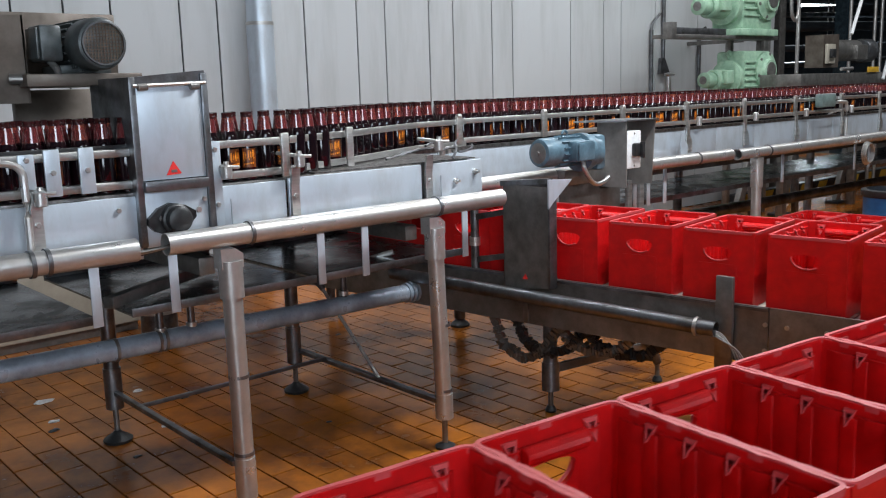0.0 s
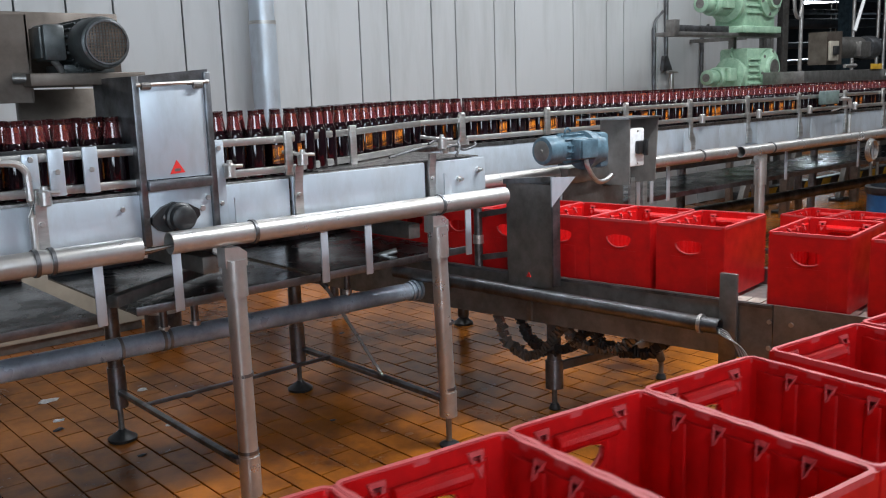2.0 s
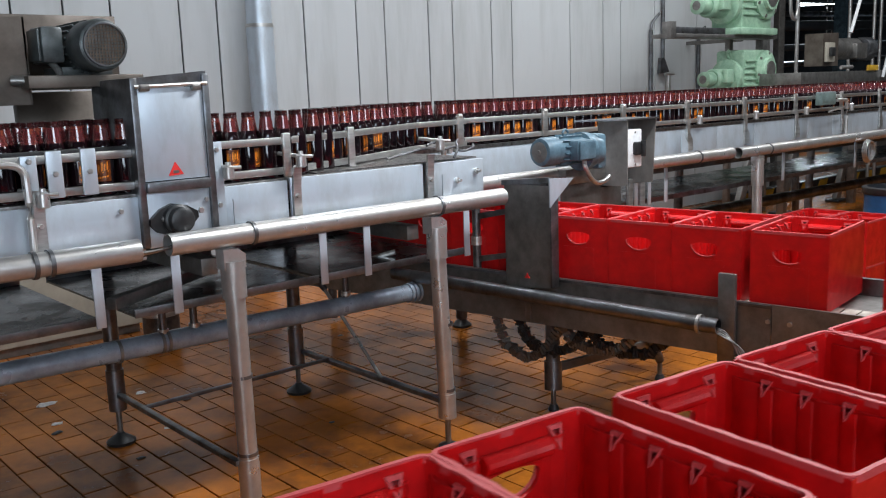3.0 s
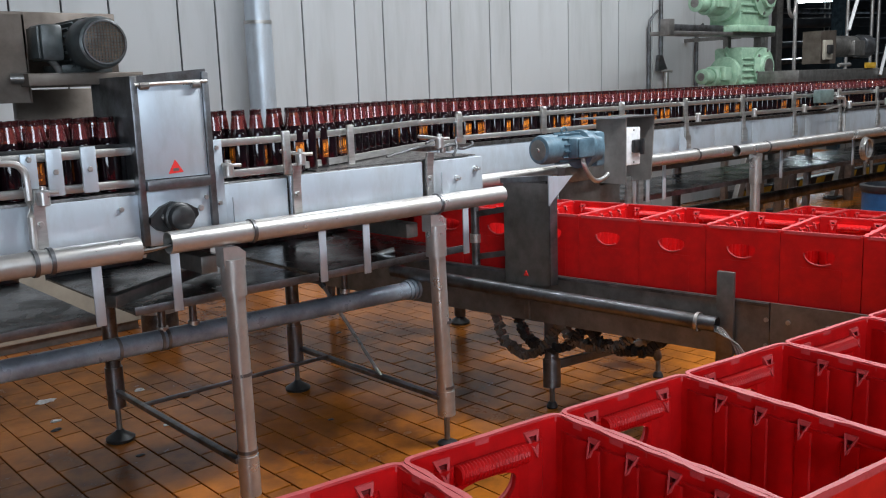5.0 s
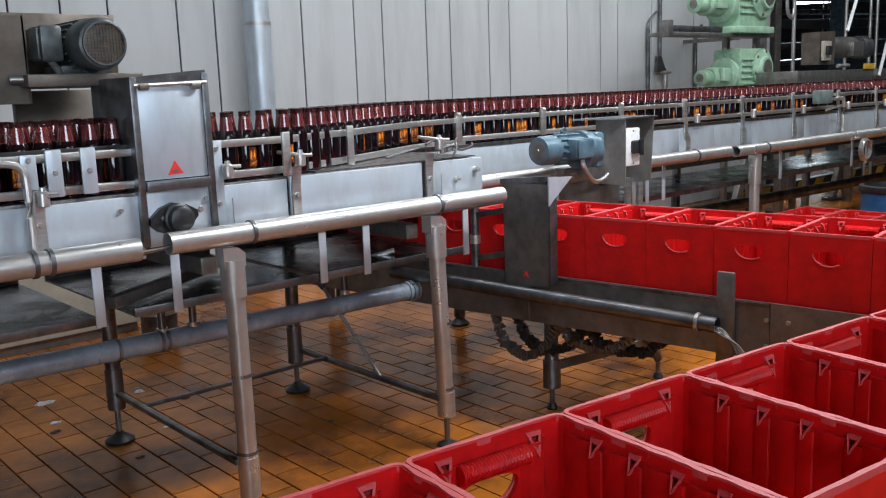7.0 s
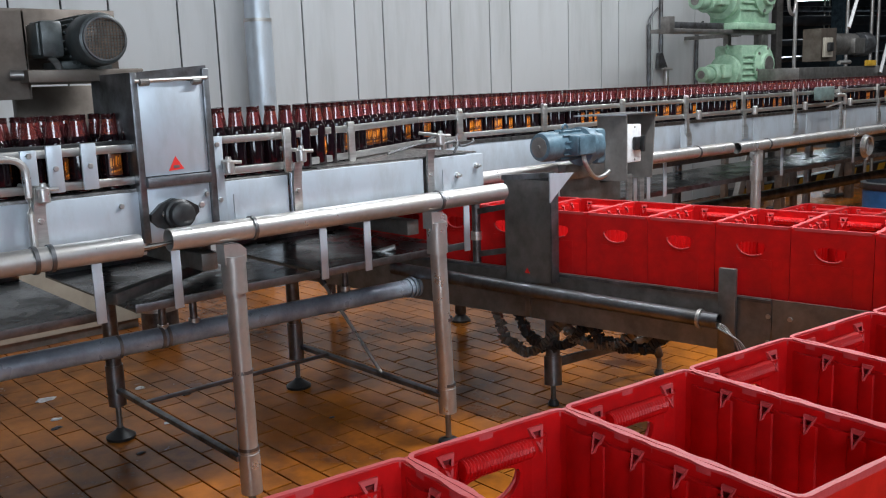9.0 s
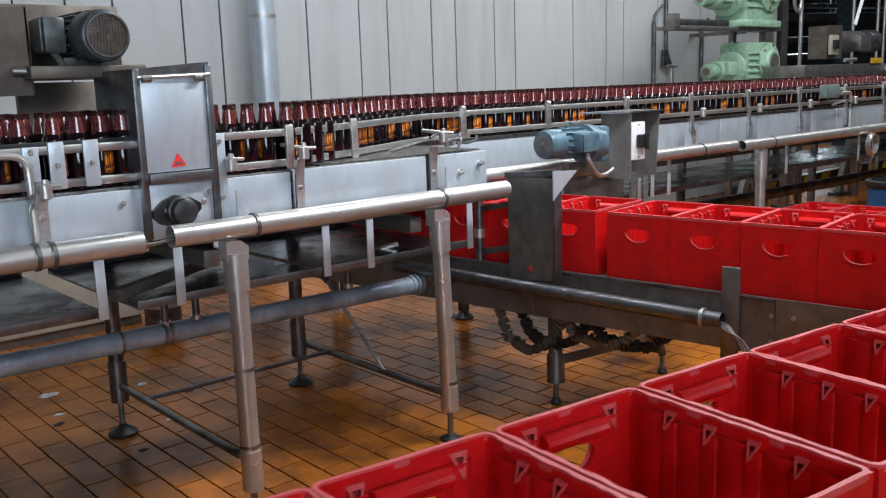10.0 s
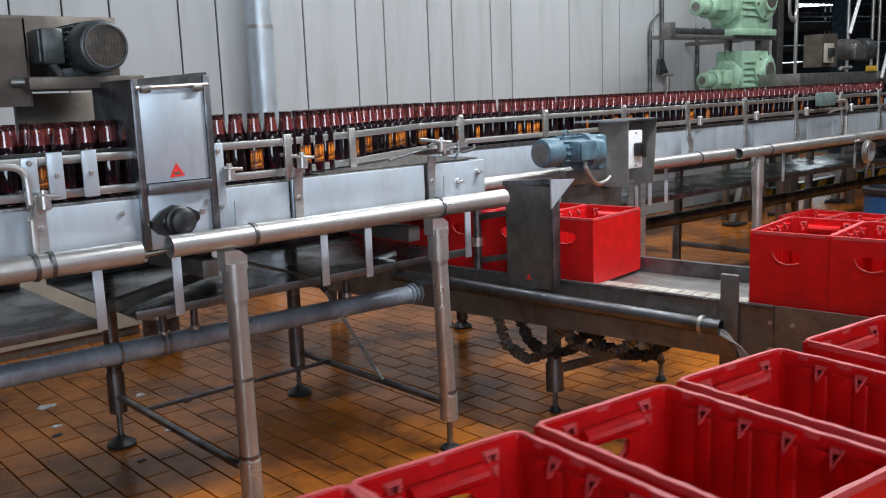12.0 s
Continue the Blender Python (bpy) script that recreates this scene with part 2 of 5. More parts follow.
def side_window(name, x, y, z, turn, width, height, watts):
    """An unseen hall window, added for cool light, which an area lamp in its opening gives."""
    win = tagged(new(name), "unseen hall window, added to give cool light", "window", kind="structure")
    win.matrix_basis = pose(x, y, z, 0, 0, turn)
    for i in range(5):
        fx = -width / 2 + width * i / 4
        f = part("window_frame", box(fx - 0.03, fx + 0.03, -0.05, 0.05, -height / 2, height / 2), DARK)
        f.parent = win
    p_ = part("pane", box(-width / 2, width / 2, 0.07, 0.08, -height / 2, height / 2), glow("window_sky", (0.75, 0.87, 1.0), 4.0))
    p_.parent = win
    d_ = bpy.data.lights.new("window_light", "AREA")
    d_.shape, d_.size, d_.size_y, d_.energy, d_.color = "RECTANGLE", width, height, watts, (0.72, 0.86, 1.0)
    l_ = new("window_light", d_)
    l_.matrix_basis = pose(x, y, z, 0, 0, turn) @ pose(0, -0.1, 0, -90, 0, 0)


# out of view; stands in for the cool light on the left panels
side_window("window_1", -4.8, -6.52, 1.7, 180, 3.4, 1.9, 150)
# added only to put highlight streaks on the bottle necks
side_window("highlight_window", -1.6, -6.52, 3.35, 180, 3.0, 1.6, 80)
for lx, ly, lw in ((5.0, -5.6, 60), (3.2, -2.3, 135), (6.2, -0.6, 110), (9.4, -0.6, 60), (1.6, 1.3, 55), (4.8, 1.4, 75)):
    tube_lamp(lx, ly, 4.4, 0, 2.4, lw)
# unseen low lamp, added to brighten the middle floor and the crates
tube_lamp(1.2, -1.5, 3.2, 0, 1.5, 115)


# ---- bottle conveyor ----
FRONT = -0.42      # front face of the near stretch
BACK = 0.10        # front face of the far stretch
BELT_Z = 1.165


def bolt_head(x, y, z, r=0.009):
    return lathe([(r, 0), (r, 0.006), (r * 0.8, 0.008)], (x, y, z), (0, -1, 0), 6)


def near_conveyor():
    c = thing("bottle_conveyor", (0, 0.1, 0), "long stainless steel bottle conveyor with sheet side panels, wet and stained", "conveyor")
    # side panels of the near stretch
    part("side_panel", box(-2.6, -0.665, FRONT, FRONT + 0.012, 0.95, 1.155, 0.003), PANEL, c)
    part("side_panel", box(-0.415, -0.125, FRONT, FRONT + 0.012, 0.95, 1.158, 0.003), PANEL, c)
    part("side_panel", box(-0.115, 0.505, FRONT - 0.004, FRONT + 0.010, 0.95, 1.164, 0.003), PANEL, c)
    end = part("end_plate", box(0.545, 0.835, FRONT - 0.01, FRONT + 0.004, 0.965, 1.165, 0.004), PANEL, c)
    for bx, bz in ((0.68, 1.085), (0.79, 1.115)):
        part("bolt", lathe([(0.012, 0), (0.012, 0.012), (0.006, 0.012), (0.006, 0.03)], (bx, FRONT - 0.01, bz), (0, -1, 0), 8), STEEL, end)
    part("end_panel", box(0.82, 0.835, FRONT + 0.004, BACK, 0.965, 1.160, 0.003), PANEL, c)
    # slat chain decks
    part("chain_deck", box(-2.6, 0.52, FRONT + 0.014, 0.52, 1.12, BELT_Z, 0.002), BELT, c, "wet steel slat chain")
    for i in range(34):
        x = 0.02 + i * 0.024
        part("slat", box(x, x + 0.021, FRONT + 0.03 - 0.0, FRONT + 0.03 + 0.26 + 0.006 * min(i, 30), BELT_Z + 0.001, BELT_Z + 0.006), BELT, c, smooth=False)
    part("rear_panel", box(-2.6, 0.82, 0.53, 0.545, 0.95, 1.20, 0.003), PANEL, c)
    # guide rails of the near stretch
    for z in (1.292, 1.190):
        part("guide_rail", box(-2.6, -0.66, FRONT + 0.015, FRONT + 0.033, z - 0.012, z + 0.014, 0.004), STEEL, c)
    part("wear_strip", box(-2.6, -0.66, FRONT + 0.034, FRONT + 0.044, 1.300, 1.318, 0.003), BLACK, c, "black plastic wear strip")
    # diagonal guide from the near to the far stretch
    line = [(-0.415, -0.395), (-0.12, -0.385), (0.32, -0.22), (0.9, 0.075), (1.25, 0.125)]
    for z in (1.297, 1.190):
        for a, b in zip(line, line[1:]):
            d = Vector((b[0] - a[0], b[1] - a[1], 0))
            m = Matrix.Translation((a[0], a[1], z)) @ Matrix.Rotation(math.atan2(d.y, d.x), 4, "Z")
            part("guide_rail", box(0, d.length + 0.004, -0.008, 0.008, -0.013, 0.013, 0.003, m=m), STEEL, c)
    for x, y in ((-0.12, -0.405), (0.265, -0.26)):
        part("rail_post", box(x - 0.016, x + 0.016, y - 0.022, y - 0.008, 1.17, 1.325, 0.004), STEEL, c)
    # upright straps and clamps on the left panel
    for x, z0, z1, y in ((-0.998, 1.205, 1.308, -0.012), (-0.925, 1.178, 1.318, -0.012), (-0.823, 1.178, 1.318, -0.012)):
        s = part("strap", box(x - 0.023, x + 0.023, FRONT + y, FRONT + y + 0.012, z0, z1, 0.003), PANEL, c)
        part("bolt", bolt_head(x, FRONT + y, 1.25 if x > -0.95 else 1.292), STEEL, s)
    strap = part("strap", box(-0.418, -0.378, FRONT - 0.014, FRONT - 0.002, 1.0, 1.312, 0.003), PANEL, c)
    part("bolt", bolt_head(-0.4, FRONT - 0.014, 1.285), STEEL, strap)
    part("bolt", bolt_head(-0.4, FRONT - 0.014, 1.10), STEEL, strap)
    part("bolt", bolt_head(-0.735, FRONT, 1.115), STEEL, c)
    for x, z in ((-0.975, 1.175), (-0.372, 1.205), (-0.085, 1.222), (0.575, 1.235)):
        k = part("clamp_head", lathe([(0.014, 0), (0.019, 0.004), (0.019, 0.042), (0.010, 0.048), (0.009, 0.058)], (x, FRONT - 0.035, z - 0.02), (0, 0, 1), 14), PIPE, c, "polished clamp head")
        part("clamp_pin", rod((x - 0.005, FRONT - 0.04, z + 0.02), (x + 0.04, FRONT - 0.05, z + 0.018), 0.006, 8), PIPE, k)
        part("clamp_arm", rod((x, FRONT - 0.03, z + 0.02), (x - 0.04, FRONT + 0.05, z + 0.03), 0.007, 8), PIPE, k)
    for x in (-0.985, -0.095, 0.535):
        b = part("bracket", prism([(x - 0.017, 0.98), (x + 0.017, 0.98), (x + 0.017, 1.13), (x + 0.025, 1.20), (x - 0.009, 1.20), (x - 0.017, 1.13)], FRONT - 0.016, FRONT - 0.004), STEEL, c)
        part("bolt", bolt_head(x, FRONT - 0.016, 1.10), STEEL, b)
    for x in (-0.345, 0.59):
        part("gusset", prism([(x - 0.03, 0.99), (x + 0.012, 0.99), (x + 0.012, 1.055), (x - 0.03, 1.12)], FRONT - 0.06, FRONT - 0.054), PANEL, c)
    part("hand_loop", sweep([(-1.16, FRONT - 0.03, 1.287), (-1.06, FRONT - 0.03, 1.287), (-1.022, FRONT - 0.03, 1.265), (-1.015, FRONT - 0.03, 1.21), (-1.015, FRONT - 0.03, 1.0)], 0.011, 10), PIPE, c, "bent round bar")
    # guard box with sticker and bearing
    g = part("guard_plate", box(-0.655, -0.435, FRONT - 0.014, FRONT - 0.006, 1.20, 1.495, 0.002), PANEL, c, "flat grey guard plate")
    part("edge_strip", box(-0.678, -0.655, FRONT - 0.022, FRONT + 0.30, 0.99, 1.525, 0.003), DULL, g)
    part("edge_strip", box(-0.435, -0.412, FRONT - 0.022, FRONT + 0.10, 0.99, 1.535, 0.003), DULL, g)
    part("hood", prism([(-0.672, 1.500), (-0.415, 1.508), (-0.415, 1.545), (-0.66, 1.525)], FRONT - 0.01, FRONT + 0.06), DULL, g)
    part("hinge_bar", rod((-0.665, FRONT - 0.022, 1.498), (-0.42, FRONT - 0.022, 1.505), 0.006, 8), STEEL, g)
    for x in (-0.635, -0.46):
        part("hinge_knuckle", rod((x - 0.015, FRONT - 0.024, 1.494), (x + 0.015, FRONT - 0.024, 1.495), 0.011, 10), DARK, g)
    part("sill", box(-0.655, -0.435, FRONT - 0.035, FRONT - 0.006, 1.165, 1.198, 0.004), DULL, g)
    lower = part("lower_plate", box(-0.655, -0.435, FRONT - 0.010, FRONT, 0.985, 1.166, 0.002), PANEL, c)
    part("sticker", prism([(-0.574, 1.213), (-0.522, 1.216), (-0.549, 1.258)], FRONT - 0.0165, FRONT - 0.0142), REDTRI, g, "red triangular warning sticker")
    part("sticker_mark", box(-0.558, -0.538, FRONT - 0.0178, FRONT - 0.0166, 1.221, 1.230), DARK, g)
    bear = part("bearing_housing", prism([(x - 0.026, z - 0.008) for x, z in ((-0.628, 1.068), (-0.605, 1.044), (-0.555, 1.026), (-0.505, 1.038), (-0.462, 1.080), (-0.464, 1.10), (-0.50, 1.122), (-0.55, 1.133), (-0.592, 1.118), (-0.626, 1.088))], FRONT - 0.03, FRONT - 0.011), BLACK, lower, "black cast bearing housing")
    part("bearing_cap", lathe([(0.049, 0), (0.049, 0.022), (0.042, 0.026), (0.040, 0.05), (0.030, 0.056)], (-0.566, FRONT - 0.03, 1.074), (0, -1, 0), 24), BLACK, lower, "black round bearing cap")
    for x, z in ((-0.608, 1.078), (-0.480, 1.094)):
        part("bolt", bolt_head(x, FRONT - 0.03, z, 0.011), PIPE, lower)
    part("bolt", bolt_head(-0.448, FRONT - 0.011, 1.125), STEEL, lower)
    for pts in (((0.55, -0.40, 1.235), (0.62, -0.36, 1.245), (0.70, -0.28, 1.245), (0.80, -0.20, 1.232)),
                ((0.60, -0.43, 1.215), (0.68, -0.42, 1.222), (0.74, -0.40, 1.200), (0.86, -0.34, 1.205), (0.92, -0.28, 1.215)),
                ((0.66, -0.44, 1.18), (0.69, -0.43, 1.21), (0.74, -0.37, 1.235), (0.86, -0.25, 1.238)),
                ((0.40, -0.33, 1.19), (0.52, -0.36, 1.215), (0.60, -0.40, 1.225))):
        part("bent_bar", sweep(pts, 0.0055, 8), DULL, c, "thin bent sensor bar")
    for x in (0.64, 0.70, 0.76):
        part("rod_clamp", lathe([(0.011, 0), (0.013, 0.005), (0.013, 0.028), (0.008, 0.032)], (x, -0.40 + (x - 0.64) * 0.5, 1.192), (0, 0, 1), 10), PIPE, c)
    # lower ties and drip trays
    for x in (-0.83, -0.57, 0.012, 0.215, 0.74):
        part("tray_hanger", box(x - 0.016, x + 0.016, FRONT + 0.0, FRONT + 0.007, 0.755, 0.955, 0.002), PANEL, c)
    for a, b in ((-2.6, -0.80), (-0.70, 0.02), (0.06, 0.78)):
        t = part("drip_tray", box(a, b, -0.36, 0.50, 0.755, 0.763), TRAYM, c, "wet steel drip tray")
        part("tray_lip", box(a, b, -0.368, -0.360, 0.752, 0.782, 0.002), DULL, t)
        part("tray_lip", box(a, b, 0.50, 0.508, 0.752, 0.80, 0.002), DULL, t)
    part("cross_beam", box(-0.47, -0.41, -0.40, 0.56, 0.86, 0.92, 0.004), DARK, c)
    part("cross_beam", box(0.43, 0.49, -0.40, 0.56, 0.86, 0.92, 0.004), DARK, c)
    part("under_beam", box(-2.6, 0.8, 0.02, 0.10, 0.88, 0.95, 0.004), DARK, c)
    part("tray_arm", box(-0.02, 0.02, 0, 0.62, -0.02, 0.02, 0.003, m=pose(-0.75, -0.30, 0.80, 0, 0, -58)), DARK, c)
    part("drain_spout", rod((-0.41, 0.1, 0.755), (-0.41, 0.1, 0.67), 0.02, 12), DULL, c)
    part("drain_spout", rod((-0.28, 0.1, 0.755), (-0.28, 0.1, 0.67), 0.02, 12), DULL, c)
    # legs
    for x in (-0.455, 0.449):
        leg = part("leg", rod((x, 0.535, 0.17), (x, 0.535, 0.95), 0.032, 18), DULL, c)
        part("leg_sleeve", pipe((x, 0.535, 0.15), (x, 0.535, 0.33), 0.037, 0.005), DULL, leg)
        part("foot_screw", rod((x, 0.535, 0.03), (x, 0.535, 0.17), 0.012, 10), DARK, leg)
        part("foot_pad", lathe([(0.06, 0), (0.062, 0.012), (0.045, 0.024), (0.02, 0.04), (0.014, 0.05)], (x, 0.535, 0), (0, 0, 1), 20), BLACK, leg, "black rubber foot")
    for x in (0.545, 0.62):
        part("leg", rod((x + 0.85, 1.6, 0.02), (x + 0.85, 1.6, 0.6), 0.028, 14), DULL, c)
    for x, xt in ((-0.42, -0.425), (0.495, 0.468)):
        post = part("rail_post_leg", rod((x, -0.532, 0.16), (xt, -0.535, 0.90), 0.033, 18), PIPE, c, "polished round support post")
        part("post_sleeve", pipe((xt, -0.535, 0.80), (xt, -0.535, 0.925), 0.041, 0.006), PIPE, post)
        part("saddle", prism([(xt - 0.040, 0.90), (xt + 0.040, 0.90), (xt + 0.040, 0.945), (xt + 0.015, 0.965), (xt - 0.040, 0.968)], -0.555, -0.50), PIPE, post)
        for z in (0.245, 0.52):
            part("collar", pipe((x, -0.532, z), (x, -0.532, z + 0.012), 0.0355, 0.004), DULL, post)
        part("sleeve", pipe((x, -0.532, 0.09 if x < 0 else 0.13), (x, -0.532, 0.235), 0.037, 0.005), PIPE, post)
        part("foot_screw", rod((x, -0.532, 0.0), (x, -0.532, 0.15), 0.012, 10), DARK, post)
        part("foot_pad", lathe([(0.04, 0), (0.042, 0.01), (0.02, 0.022)], (x, -0.532, 0), (0, 0, 1), 18), BLACK, post)
    part("brace", box(-0.468, -0.444, -0.53, 0.535, 0.212, 0.232, 0.003), DULL, c)
    part("brace", box(0.452, 0.482, -0.53, 0.535, 0.20, 0.22, 0.003), DULL, c)
    part("brace", box(-0.455, 0.455, 0.26, 0.278, 0.214, 0.23, 0.003), DULL, c)
    part("tie_rod", rod((0.467, -0.13, 0.215), (0.40, 0.20, 0.60), 0.008, 10), PIPE, c, "thin bright tie rod")
    part("tie_rod", rod((0.405, 0.18, 0.58), (0.33, 0.34, 0.76), 0.014, 10), DULL, c)
    part("tie_rod", rod((0.30, 0.0, 0.70), (0.52, -0.2, 0.78), 0.012, 10), PIPE, c)
    return c


near_conveyor()


def hand_rail_pipe(name, x0, x1, y, z, rings, label):
    p = thing(name, ((x0 + x1) / 2, y, z), label, "pipe", "cable pipes")
    part("tube", pipe((x0, y, z), (x1, y, z), 0.036, 0.003, 28), PIPE, p)
    for x in rings:
        part("ring_clamp", pipe((x - 0.006, y, z), (x + 0.006, y, z), 0.041, 0.006, 24), DULL, p)
    return p


hand_rail_pipe("cable_pipe", -2.6, -0.735, -0.53, 1.003, (-1.045, -1.0), "polished steel cable pipe along the conveyor")
hand_rail_pipe("cable_pipe", -0.64, 0.845, -0.53, 1.006, (-0.345, 0.485), "polished steel cable pipe along the conveyor")
for k in range(3):
    w = thing("cable", (-0.69, -0.53, 1.0), "dark cable between two pipe ends", "cable", "cables at the pipe gap")
    part("wire", sweep([(-0.80, -0.53 + 0.012 * k - 0.01, 1.005), (-0.72, -0.53 + 0.012 * k - 0.01, 0.995 - 0.006 * k), (-0.60, -0.53 + 0.012 * k - 0.01, 1.002)], 0.005), (DARK, STEEL, BLACK)[k], w)

# drain pipe under the near stretch
d = thing("drain_pipe", (0.1, 0.10, 0.5), "wet bluish steel drain pipe with end flange", "pipe")
part("tube", pipe((-2.6, 0.10, 0.562), (0.875, 0.10, 0.502), 0.041, 0.005, 28), DRAINM, d)
for fx, fr in ((0.815, 0.047), (0.838, 0.051), (0.862, 0.051)):
    part("flange", pipe((fx, 0.10, 0.503), (fx + 0.014, 0.10, 0.503), fr, 0.016, 28), DRAINM, d)
for x in (-0.594, -0.425, -0.40):
    part("pipe_band", pipe((x - 0.006, 0.10, 0.525), (x + 0.006, 0.10, 0.525), 0.045, 0.004, 28), DARK, d)
for x in (-0.41, -0.28, 0.46):
    part("inlet", rod((x, 0.10, 0.545), (x, 0.10, 0.68), 0.015, 12), DULL, d)
    part("inlet_collar", pipe((x, 0.10, 0.555), (x, 0.10, 0.575), 0.022, 0.007, 14), STEEL, d)


def far_conveyor():
    c = thing("bottle_conveyor", (5, 0.4, 0), "far stretch of stainless steel bottle conveyor with guide rails", "conveyor")
    x0, x1 = 0.84, 16.0
    joints = [x0, 1.05, 2.7, 3.48, 5.1, 7.0, 9.5, 12.5, x1]
    for a, b in zip(joints, joints[1:]):
        part("side_panel", box(a + 0.002, b - 0.002, BACK, BACK + 0.012, 0.95, 1.160, 0.003), PANEL, c)
    part("chain_edge", box(x0, x1, BACK - 0.004, BACK + 0.02, 1.160, 1.178), BELT, c, "worn shiny chain edge")
    part("chain_deck", box(0.5, x1, BACK + 0.014, 0.75, 1.12, BELT_Z, 0.002), BELT, c, "wet steel slat chain")
    part("rear_panel", box(0.84, x1, 0.75, 0.762, 0.95, 1.22), PANEL, c)
    for z in (1.300, 1.205):
        part("guide_rail", box(1.24, x1, BACK + 0.02, BACK + 0.036, z - 0.013, z + 0.013, 0.004), STEEL, c)
    for i, x in enumerate((1.2, 1.82, 2.5, 3.15, 3.83, 4.53, 5.25, 5.93, 6.6, 7.3, 8.0, 8.7, 9.5, 10.4)):
        p = part("rail_post", box(x - 0.02, x + 0.02, BACK + 0.002, BACK + 0.018, 1.19, 1.325, 0.004), STEEL, c)
        part("post_cap", rod((x - 0.012, BACK + 0.01, 1.325), (x + 0.012, BACK + 0.01, 1.325), 0.012, 10), PIPE, p)
        if i > 1:
            k = part("clamp_head", lathe([(0.018, 0), (0.018, 0.05), (0.012, 0.056)], (x + 0.05, BACK - 0.05, 1.185), (0, 0, 1), 12), PIPE, c, "polished clamp head")
            part("clamp_pin", rod((x + 0.05, BACK - 0.05, 1.22), (x + 0.14, BACK - 0.06, 1.215), 0.006, 8), PIPE, k)
            part("bracket", prism([(x - 0.03, 1.02), (x + 0.03, 1.02), (x + 0.03, 1.09), (x, 1.13), (x, 1.22), (x - 0.03, 1.22)], BACK - 0.016, BACK - 0.004), STEEL, c)
    for x in (3.0, 3.86, 4.6, 6.4):
        part("gusset", prism([(x, 0.98), (x + 0.07, 0.98), (x + 0.07, 1.07), (x, 1.15)], BACK - 0.055, BACK - 0.05), PANEL, c)
    for x in (2.45, 2.58, 2.745, 3.86, 4.14, 5.25, 5.5, 6.4, 6.8, 7.8):
        part("tray_hanger", box(x - 0.016, x + 0.016, BACK - 0.12, BACK - 0.113, 0.745, 0.95, 0.002), PANEL, c)
    t = part("drip_tray", box(1.6, x1, BACK - 0.02, 0.74, 0.745, 0.752), TRAYM, c, "wet steel drip tray")
    part("tray_lip", box(1.6, x1, BACK - 0.028, BACK - 0.02, 0.735, 0.765), DULL, t)
    part("under_beam", box(0.9, x1, 0.35, 0.43, 0.86, 0.94, 0.004), DARK, c)
    for x in (1.6, 3.9, 6.0, 8.2, 10.6):
        leg = part("leg", rod((x + 0.25, 0.86, 0.05), (x + 0.25, 0.84, 0.93), 0.035, 16), DULL, c)
        part("foot_pad", lathe([(0.06, 0), (0.06, 0.012), (0.02, 0.05)], (x + 0.25, 0.86, 0), (0, 0, 1), 18), BLACK, leg)
        part("brace", box(x + 0.235, x + 0.265, -0.05, 0.86, 0.20, 0.235, 0.003), DULL, c)
    for x in (3.74, 6.2, 8.8):
        post = part("rail_post_leg", rod((x, -0.05, 0.12), (x, -0.05, 0.93), 0.033, 18), PIPE, c, "polished round support post")
        part("post_sleeve", pipe((x, -0.05, 0.75), (x, -0.05, 0.925), 0.041, 0.006), PIPE, post)
        part("saddle", prism([(x - 0.04, 0.91), (x + 0.04, 0.91), (x + 0.04, 0.945), (x - 0.03, 0.965)], -0.075, -0.02), PIPE, post)
        part("foot_screw", rod((x, -0.05, 0.0), (x, -0.05, 0.15), 0.012, 10), DARK, post)
    part("sensor_arm", sweep([(5.10, BACK - 0.03, 1.27), (5.2, BACK - 0.03, 1.27), (5.26, BACK - 0.03, 1.24), (5.26, BACK - 0.03, 1.0)], 0.014, 10), PIPE, c)
    s = part("sensor_box", box(4.80, 5.02, BACK - 0.06, BACK + 0.0, 1.24, 1.34, 0.01), make_mat("grey_green_box", (0.16, 0.22, 0.21), 0.5, 0, (0.1, 0.14, 0.13), 20), c, "small grey-green sensor box")
    part("sensor_rod", rod((4.86, BACK - 0.08, 1.19), (5.08, BACK - 0.08, 1.215), 0.006, 8), PIPE, s)
    return c


far_conveyor()
hand_rail_pipe("cable_pipe", 0.82, 1.95, -0.055, 1.0, (0.84,), "polished steel cable pipe along the conveyor")
hand_rail_pipe("cable_pipe", 2.35, 3.40, -0.055, 0.993, (3.02,), "polished steel cable pipe along the conveyor")
hand_rail_pipe("cable_pipe", 3.48, 12.0, -0.055, 0.985, (3.86, 6.3), "polished steel cable pipe along the conveyor")
d = thing("drain_pipe", (5, 0.6, 0.46), "dull grey drain pipe under the far conveyor", "pipe")
part("tube", rod((2.3, 0.6, 0.49), (12, 0.6, 0.40), 0.045, 20), DULL, d)


# ---- crate conveyor ----
REAR_Z, FORE_Z, CRATE_H = 0.62, 0.68, 0.28
HALF_D = 0.205
u = Vector((0.14, -0.990)).normalized()
w = Vector((-0.994, 0.110)).normalized()
a0 = Vector((1.19, -1.318)) + HALF_D * Vector((-u.y, u.x))
b0 = Vector((0.098, -2.428)) + HALF_D * Vector((-w.y, w.x)) * 1.0
den = u.x * w.y - u.y * w.x
k = ((b0.x - a0.x) * w.y - (b0.y - a0.y) * w.x) / den
corner = a0 + u * k
turn = math.acos(u.dot(w))
RAD = 0.50
tang = RAD * math.tan(turn / 2)
t1, t2 = corner - u * tang, corner + w * tang
centre = t1 + RAD * Vector((u.y, -u.x))
ARC = RAD * turn
ang_u = math.atan2(u.y, u.x)


